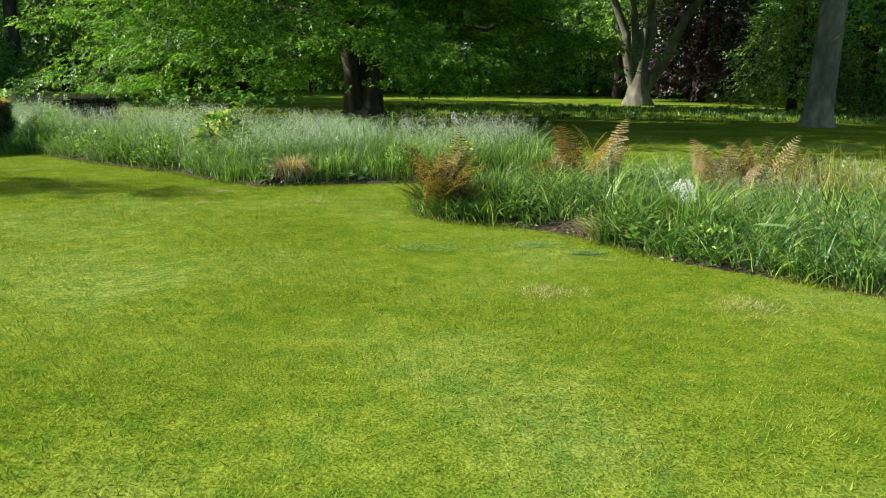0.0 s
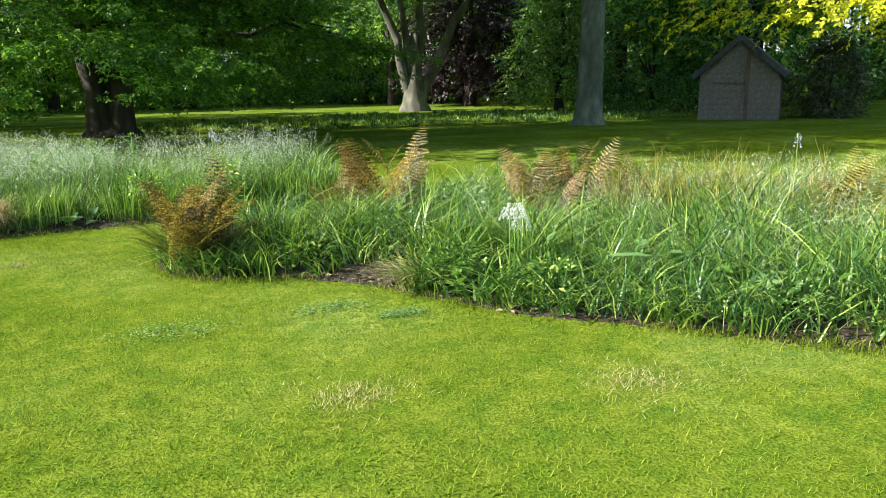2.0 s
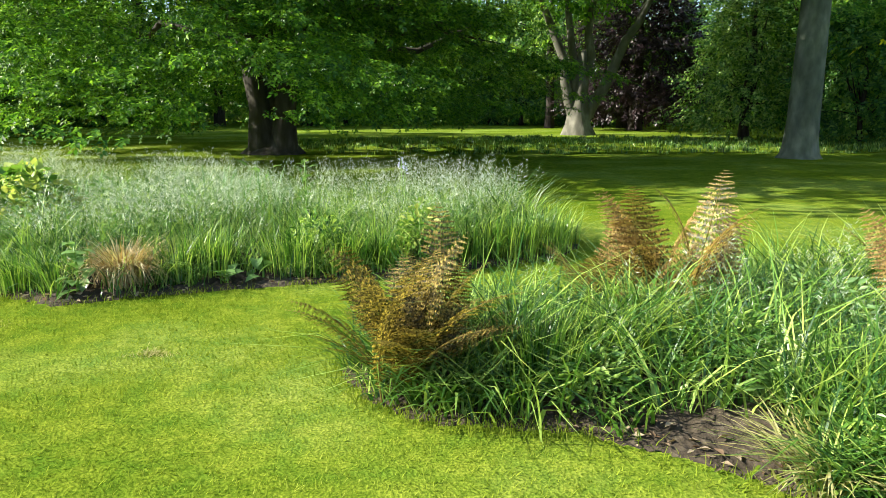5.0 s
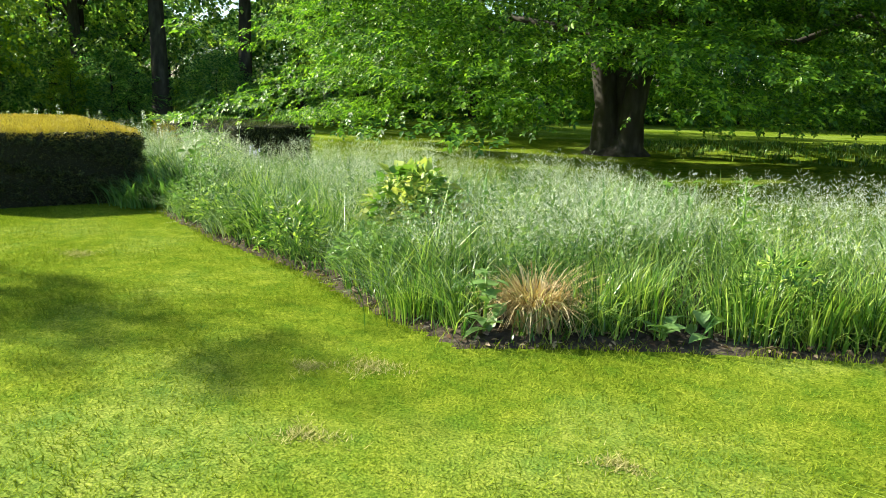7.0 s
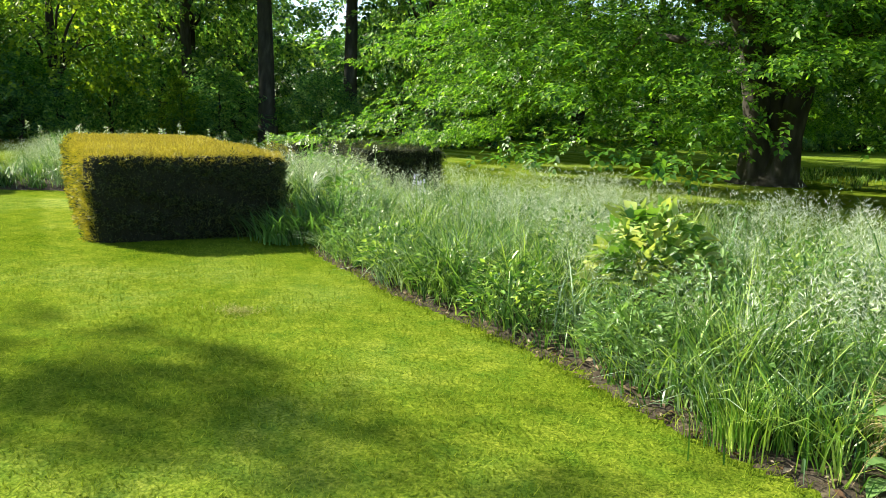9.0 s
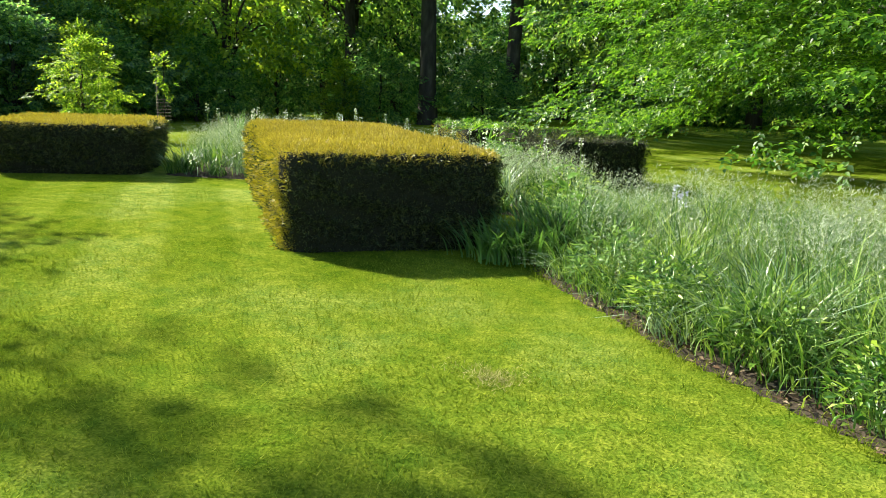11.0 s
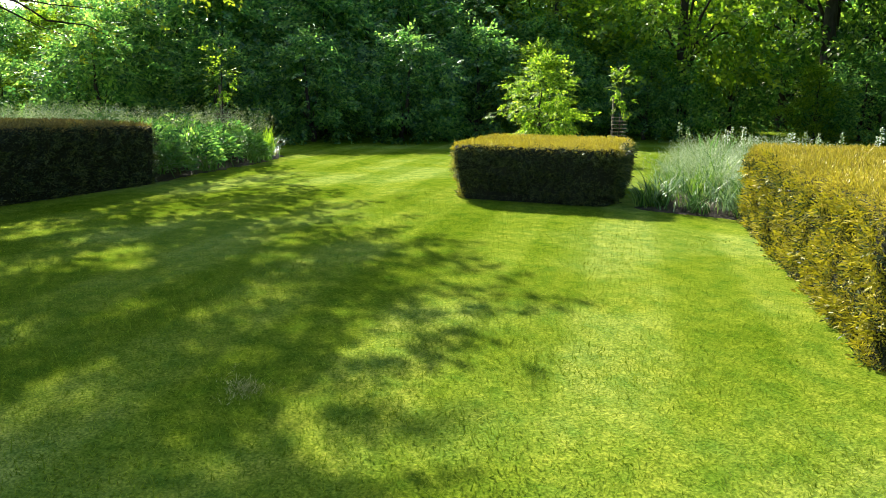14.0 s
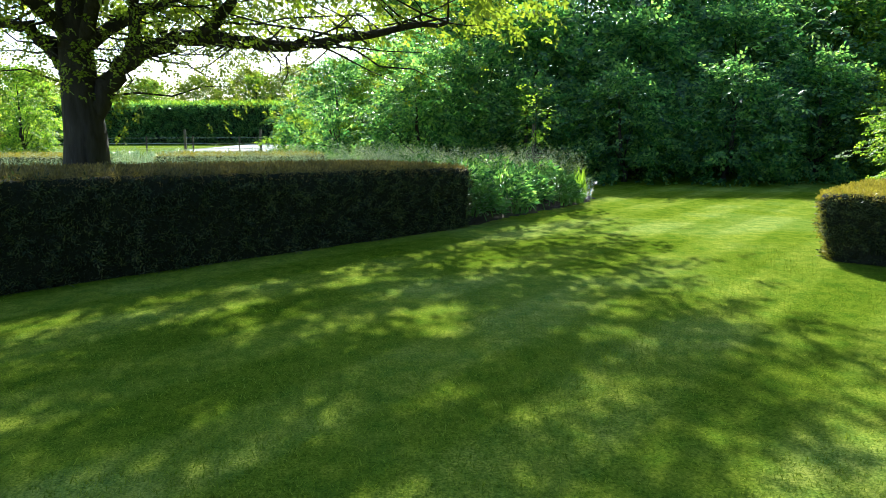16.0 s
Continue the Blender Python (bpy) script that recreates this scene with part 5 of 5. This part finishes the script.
def plane_tree():
    g = np.random.default_rng(61)
    ob = thing("forked_tree", "pale-barked tree forking low into several limbs", "tree", (11.3, 42.5, 0))
    part("trunk", tri_mesh("trunk", *tube([(0, 0, -0.2), (0, 0, 0.5), (0, 0, 1.3), (0.05, 0, 2.6), (0.1, 0, 4.2)], [1.0, 0.68, 0.52, 0.34, 0.2], 14, 0.05, 3), M_PALE), ob, "short stout pale trunk")
    for e, r in (((-2.9, 0, 9.0), 0.24), ((-0.9, 0.4, 9.5), 0.22), ((0.9, -0.2, 9.5), 0.24), ((4.8, 0.3, 8.6), 0.27)):
        P = wander((e[0] * 0.06, 0, 0.7), e, 9, 0.12, g)
        part("limb", tri_mesh("limb", *tube(P, r * np.linspace(1.25, 0.4, 9), 9, 0.03), M_PALE), ob, "pale grey limb")
    cl = shell(g, 420, 6.5, 6.6, 16, 0.3)
    crown_part(ob, (0, 0, 9), cl, 8, (0.8, 0.8, 0.4), SPRAY5, 0.6, M_BEECH, g)


plane_tree()


def straight_tree():
    g = np.random.default_rng(62)
    ob = thing("straight_tree", "tall straight tree with smooth grey-green bark", "tree", (12.5, 25.0, 0))
    zs = np.array([-0.15, 0.15, 0.5, 1.2, 3, 6, 10, 14])
    part("trunk", tri_mesh("trunk", *tube(np.column_stack([0.02 * zs, 0 * zs, zs]), [0.72, 0.55, 0.48, 0.44, 0.41, 0.38, 0.33, 0.15], 14, 0.02, 4), M_GREY), ob, "straight grey trunk")
    cl = shell(g, 700, 7.5, 6.5, 16, 0.2)
    limbs(ob, 7.5, cl[:8], 0.12, M_GREY, g)
    crown_part(ob, (0, 0, 9), cl, 8, (0.7, 0.7, 0.4), SPRAY5, 0.6, M_WOOD, g)


straight_tree()
plant(wood_variant("copper_beech", "dark purple copper beech standing in shade", 63, 9, 4.0, 0.9, 0.5, M_COPPER, M_OAKBARK, 0.35, 520, 9, squash=full(0.9, 9)), 17.2, 49.5, 40)
# leaf colour lightened to stand for sunlight that is blocked here
plant(wood_variant("light_conifer", "feathery evergreen with tiered branches, lightened as if in sun", 64, 7.5, 3.0, 0.6, 0.36, M_MEADOW, M_OAKBARK, 0.2, 420, 9, squash=lambda z: np.clip(1.1 - z / 8.5, 0.1, 1)), 17.4, 37.0, 10)
for x, y, s in ((23.5, 33.0, 0.95), (24.2, 31.5, 1.0), (28.5, 36.0, 1.1), (22.0, 39.0, 1.0), (33.0, 24.0, 1.0)):
    plant(tall, x, y, gw.uniform(0, 360), s)
for x, y, s in ((20.5, 33.5, 1.0), (28.0, 40.0, 1.2)):
    plant(bushy, x, y, gw.uniform(0, 360), s)


def golden_tree():
    g = np.random.default_rng(65)
    ob = thing("golden_tree", "golden-leaved tree with branches overhanging a stone hut", "tree", (16.5, 12.9, 0))
    part("trunk", tri_mesh("trunk", *tube([(0, 0, -0.1), (0, 0, 1.5), (-0.2, 0.1, 3.5), (-0.4, 0.2, 6)], [0.4, 0.3, 0.26, 0.12], 10, 0.03, 4), M_OAKBARK), ob)
    ends = np.array([(-5.0, 2.6, 3.3), (-3.6, 3.8, 3.4), (-3.0, -2, 5), (3, 2, 5), (2, -3, 5), (-1.5, 5.0, 3.8)], float)
    limbs(ob, 3.0, ends, 0.13, M_OAKBARK, g)
    cl = shell(g, 640, 6.6, 2.7, 7.8, 0.3, lambda z: np.clip(1.1 - (z - 2.6) / 6.8, 0.2, 1))
    crown_part(ob, (0, 0, 5), cl, 20, (0.5, 0.5, 0.22), SPRAY7, 0.30, M_GOLD, g, 0.35, 0.4)


golden_tree()


def oak():
    g = np.random.default_rng(66)
    bx, by = -24.4, 2.45
    ob = thing("oak_tree", "old oak with a dark trunk, spreading limbs and fresh yellow-green leaves", "tree", (bx, by, 0))
    part("trunk", tri_mesh("trunk", *tube([(0, 0, -0.2), (0, 0, 0.5), (0.0, 0.02, 1.4), (0.03, 0.0, 2.4), (0.05, -0.05, 4.2), (0.1, -0.1, 6.5), (0, 0, 9.5)], [0.66, 0.50, 0.43, 0.36, 0.28, 0.22, 0.1], 14, 0.03, 5), M_OAKBARK), ob, "thick dark ridged trunk")
    ways = [((0.0, 0.12, 1.7), (0.0, 0.55, 2.5), (0.0, 0.95, 3.0), (0.1, 2.1, 3.42), (0.1, 3.3, 3.38), (0.1, 4.1, 3.25), (0.0, 5.2, 3.4), (0.0, 6.6, 3.62), (0.1, 7.6, 3.8)),
            ((0, 1.0, 3.0), (0.1, 1.2, 3.6), (0.2, 1.25, 4.6), (0.5, 1.6, 6.5)),
            ((0.0, -0.15, 2.6), (0.1, -0.5, 3.2), (0.1, -0.9, 3.6), (0.2, -1.9, 3.8), (0.5, -4.0, 4.0), (0.3, -6.0, 4.3)),
            ((0.1, 2.5, 3.4), (0.2, 2.9, 3.7), (0.3, 3.6, 4.7), (0.6, 4.4, 6.0)),
            ((0, 0, 3.2), (-1.5, 0.8, 4.2), (-3.4, 1.8, 5.0), (-5.4, 2.6, 5.6)),
            ((0, 0, 3.4), (1.6, -0.8, 4.6), (3.4, -1.2, 5.6), (5.2, -1.5, 6.2)),
            ((0, 0, 3.0), (1.4, 1.2, 4.5), (2.8, 2.6, 5.6), (4.6, 4.4, 6.6)),
            ((0, 0, 4.4), (-0.8, -2.2, 6.0), (-1.6, -4.6, 7.4))]
    tips = []
    for i, w in enumerate(ways):
        w = np.array(w)
        t = np.linspace(0, len(w) - 1, 4 * len(w))
        P = np.column_stack([np.interp(t, np.arange(len(w)), w[:, k]) for k in range(3)]) + g.normal(0, 0.035, (len(t), 3))
        part("limb", tri_mesh("limb", *tube(P, (0.24 if i == 0 else 0.17) * np.linspace(1, 0.15, len(t)) ** 0.9, 8, 0.03), M_OAKBARK), ob, "crooked dark limb")
        for j in range(3, len(t), 1):
            for _ in range(2):
                e = P[j] + g.normal(0, 1, 3) * (1.1, 1.1, 0.45) + np.array([0, 0, 0.15])
                s = wander(P[j], e, 5, 0.07, g)
                part("twig", tri_mesh("twig", *tube(s, 0.028 * np.linspace(1, 0.25, 5), 4), M_OAKBARK), ob)
                tips.append(e)
    tips = np.array(tips)
    crown_part(ob, (0, 0, 4), tips, 11, (0.45, 0.45, 0.2), SPRAY5, 0.19, M_OAK, g, 0.2, 0.5, "lower_crown", "sparse fresh yellow-green leaves")
    cl = shell(g, 2300, 9.6, 4.3, 13.4, 0.05, lambda z: np.clip(1.1 - ((z - 6.5) / 9.0) ** 2, 0.3, 1)) + np.array([0, 1.0, 0])
    fall = bx + cl[:, 0] + 1.48 * cl[:, 2]
    # crown out of view, trimmed so its shadow ends along this outline
    rim = np.interp(fall, (-26, -13, -11, -9.3, -4), (13.2, 12.0, 11.3, 9.4, 6.5)) + 0.7 * lump(fall, cl[:, 2], 1.3)
    cl = cl[(fall < -5.5) & (by + cl[:, 1] < rim) & (lump(cl[:, 0] + cl[:, 2], cl[:, 1] + 0.5 * cl[:, 2], 1.7) > np.where(fall < -10.2, -0.66, -0.40))]
    # unseen floating leaf clusters, added to cast shadow streaks on the lawn
    sy = np.repeat(np.array([9.45, 9.75, 10.05, 10.35, 10.8]), (4, 8, 10, 6, 3))
    sx = g.uniform(-8.0, -4.4, len(sy)) - 0.4 * (sy - 9.4)
    zz = g.uniform(9.6, 12.4, len(sy))
    top = np.column_stack([sx - 1.48 * zz - bx, sy + 0.052 * zz + g.normal(0, 0.12, len(sy)) - by, zz])
    crown_part(ob, (0, 0, 7), top, 7, (0.9, 0.10, 0.12), SPRAY5, 0.36, M_OAK, g, 0.2, 0.5, "shadow_streak_leaves")
    under = tips[g.random(len(tips)) < 0.85] - np.array([0, 0, 0.45])
    crown_part(ob, (0, 0, 4), under, 8, (0.4, 0.4, 0.25), SPRAY5, 0.18, M_OAK, g, 0.5, 0.5, "hanging_leaves")
    cl = np.repeat(cl, 10, axis=0)
    cl = cl + g.normal(0, 1, cl.shape) * np.array([0.5, 0.5, 0.25])
    fall = bx + cl[:, 0] + 1.48 * cl[:, 2]
    # gaps bored along the sun's direction to dapple the lawn below
    cl = cl[lump(fall, by + cl[:, 1] - 0.052 * cl[:, 2], 0.62, 1.7) > np.where(fall > -13.5, -0.74, -0.46)]
    crown_part(ob, (0, 0, 7), cl, 1, (0.05, 0.05, 0.03), SPRAY5, 0.42, M_OAK, g, 0.2, 0.5, "upper_crown")


oak()


def sapling(x, y, h, seed):
    g = np.random.default_rng(seed)
    ob = thing("sapling", "young staked sapling in a wire tree guard", "sapling", (x, y, 0.02))
    part("stem", tri_mesh("stem", *tube([(0, 0, 0), (0.02, 0, h * 0.5), (0, 0.02, h)], [0.02, 0.015, 0.006], 6), M_OAKBARK), ob)
    part("stake", tri_mesh("stake", *tube([(-0.28, 0, 0), (-0.28, 0, h * 0.72)], [0.025, 0.025], 6), M_TIMBER), ob, "weathered timber stake")
    for i in range(7):
        a = np.linspace(0, 2 * np.pi, 13)
        z = 0.45 + 0.09 * i
        part("guard_slat", tri_mesh("guard_slat", *tube(np.column_stack([0.19 * np.cos(a), 0.19 * np.sin(a), np.full(13, z)]), np.full(13, 0.006), 4), M_TIMBER), ob, "thin wire guard ring")
    cl = np.column_stack([g.normal(0, 0.13, 26), g.normal(0, 0.13, 26), g.uniform(h * 0.55, h * 1.05, 26)])
    crown_part(ob, (0, 0, h * 0.7), cl, 3, (0.06, 0.06, 0.06), SPRAY5, 0.17, M_LIME, g)


sapling(-22.4, 21.4, 2.1, 1)
sapling(-25.3, 12.1, 2.3, 2)


# ---------------------------------------------------------------- stone hut
def box_soup(x0, x1, y0, y1, z0, z1, bev=0.0):
    bm = bmesh.new()
    bmesh.ops.create_cube(bm, size=1, matrix=Matrix.Translation(((x0 + x1) / 2, (y0 + y1) / 2, (z0 + z1) / 2)) @ Matrix.Diagonal((x1 - x0, y1 - y0, z1 - z0, 1)))
    if bev:
        bmesh.ops.bevel(bm, geom=bm.edges[:], offset=bev, segments=2, affect="EDGES")
    return bm


def bm_mesh(name, bm, mat):
    me = bpy.data.meshes.new(name)
    bm.to_mesh(me)
    bm.free()
    me.materials.append(mat)
    return me


def stone_hut():
    ob = thing("stone_hut", "small gabled rubble-stone hut with a dark slate roof under trees", "hut", (19.2, 25.6, 0))
    ob.rotation_euler = (0, 0, radians(-44))
    W, D, E, A = 1.32, 1.6, 1.6, 2.75
    prof = [(-W, 0), (W, 0), (W, E), (0, A), (-W, E)]
    bm = bmesh.new()
    f = bm.faces.new([bm.verts.new((x, -D, z)) for x, z in prof])
    r = bmesh.ops.extrude_face_region(bm, geom=[f])
    bmesh.ops.translate(bm, verts=[v for v in r["geom"] if isinstance(v, bmesh.types.BMVert)], vec=(0, 2 * D, 0))
    bmesh.ops.recalc_face_normals(bm, faces=bm.faces[:])
    wall = part("wall", bm_mesh("wall", bm, M_STONE), ob, "grey rubble-stone gable wall")
    g = np.random.default_rng(5)
    stone = bm_mesh("stone", box_soup(-0.5, 0.5, -0.5, 0.5, -0.5, 0.5, 0.09), M_STONE)
    z = 0.0
    while z < A - 0.2:
        hh = g.uniform(0.15, 0.24)
        half = W if z + hh < E else W * max(0, (A - z - hh) / (A - E)) - 0.05
        x = -half
        while x < half - 0.08:
            w = min(g.uniform(0.22, 0.52), half - x)
            o = part("stone", stone, wall)
            o.matrix_basis = Matrix.Translation((x + w / 2, -D, z + hh / 2)) @ Matrix.Rotation(g.normal(0, 0.035), 4, 'Y') @ Matrix.Diagonal((w - 0.005, g.uniform(0.03, 0.06), hh * g.uniform(0.9, 1.05), 1))
            x += w
        z += hh
    for sx in (-1, 1):
        ang = math.atan2(A - E, W)
        ln = math.hypot(A - E, W) + 0.32
        bm = box_soup(-ln / 2, ln / 2, -D - 0.32, D + 0.3, -0.09, 0.09, 0.02)
        p = part("roof", bm_mesh("roof", bm, M_SLATE), ob, "dark slate roof slope")
        p.matrix_basis = Matrix.Translation((sx * (W / 2 + 0.10), 0, (A + E) / 2 + 0.0)) @ Matrix.Rotation(sx * ang, 4, "Y")
    # thin upright strip standing for a dark vertical line on the gable
    part("post", bm_mesh("post", box_soup(0.22, 0.34, -D - 0.13, -D - 0.04, 0.0, 2.35, 0.01), M_TIMBER), ob, "narrow dark upright strip against the gable")
    part("lintel_stone", bm_mesh("lintel_stone", box_soup(-0.75, 0.15, -D - 0.10, -D, 1.30, 1.48, 0.02), M_STONE), ob)


stone_hut()
plant(wood_variant("yew_shrub", "dark evergreen shrub beside the stone hut", 71, 3.6, 1.7, 0.1, 0.26, M_YEW, M_OAKBARK, 0.08, 260, 10, "woodland shrubs", full(0.1, 3.6), "shrub"), 21.9, 24.2, 0, 0.75)

# ---------------------------------------------------------------- beyond the oak
def field_rail():
    ob = thing("rail_fence", "low pale metal rail fence beyond the garden", "fence", (-58, -14, 0))
    for i in range(9):
        part("post", bm_mesh("post", box_soup(-0.04, 0.04, i * 3.0 - 0.04, i * 3.0 + 0.04, 0, 1.15, 0.01), M_TIMBER), ob)
    for z in (0.35, 0.7, 1.05):
        part("rail", bm_mesh("rail", box_soup(-0.012, 0.012, 0, 24.0, z - 0.012, z + 0.012, 0.004), M_METAL), ob, "pale metal rail")


field_rail()
FIELD = [(-56, -22), (-33, -8), (-33, 1.5), (-56, 5)]
grass_mass("field_grass", "pale unmown grass beyond the long hedge", FIELD, 14000, 0.25, 0.6, 0.03, 0.05, M_SILVERLEAF, gc, seed=19.0, lean=(0.2, 0.9))
me = bm_mesh("drive", box_soup(-90, -61, -8.0, 1.5, -0.02, 0.06, 0.02), M_GRAVEL)
tagged(new("drive", me), "sunlit pale gravel drive beyond the garden", "drive", kind="structure")
for i, (x, y) in enumerate(((-59, -0.8), (-57, -5.2))):
    o = tagged(new("gate_post", bm_mesh("gate_post", box_soup(-0.075, 0.075, -0.075, 0.075, 0, 1.6, 0.015), M_TIMBER)), "weathered timber gate post beside the drive", "post")
    o.location = (x, y, 0)
# lime top over darker sides: the sunlit rim is put into the colour
hedge("tall clipped field hedge beyond the drive", (-92, -34), (0.05, 1.0), 36.0, (-1, 0), 4.0, 4.2, 60, 0.5, top=M_LIME, side=M_SHRUB, lit_ways=())
for x, y, s in ((-100, -22, 1.6), (-104, -10, 1.8), (-99, -2, 1.5), (-108, -30, 1.7)):
    plant(light, x, y, gw.uniform(0, 360), s)
for x, y, s in ((-52, -22, 0.8), (-60, -30, 0.9), (-44, -20, 0.8), (-70, 12, 0.8), (-58, 9, 0.7)):
    plant(tall, x, y, gw.uniform(0, 360), s)
for x, y, s in ((-36, -8, 0.6), (-40, -14, 0.8), (-40, 4.4, 0.6), (-52, -12.5, 1.0), (-62, 3.6, 0.9), (-46, -9.5, 0.55), (-75, 4.5, 1.1), (-44.5, -9.0, 1.0), (-41.0, -12.5, 0.9)):
    plant(light, x, y, gw.uniform(0, 360), s)

for x, y, s in ((-38, 6.4, 0.75), (-44, 8.0, 0.9), (-48, 6.0, 0.8)):
    plant(bushy, x, y, gw.uniform(0, 360), s)
field_tree = wood_variant("field_tree", "sunlit yellow-green tree beyond the field hedge", 81, 9.0, 4.6, 0.6, 0.55, M_OAK, M_OAKBARK, 0.2, 420, 10, squash=lambda z: np.clip(1.05 - (np.clip(z, 0, 9) / 9.2) ** 4, 0.2, 1))
for x, y, k in ((-103, -37, 0.95), (-104, -30, 0.9), (-105, -24, 0.85), (-106, -18, 0.9), (-107, -12, 1.0), (-108, -6, 1.05), (-101, -44, 1.0), (-104, 1, 1.0)):
    plant(field_tree, x, y, 311 * k, k)
plant(tall, -60.0, 9.2, 40, 0.72)
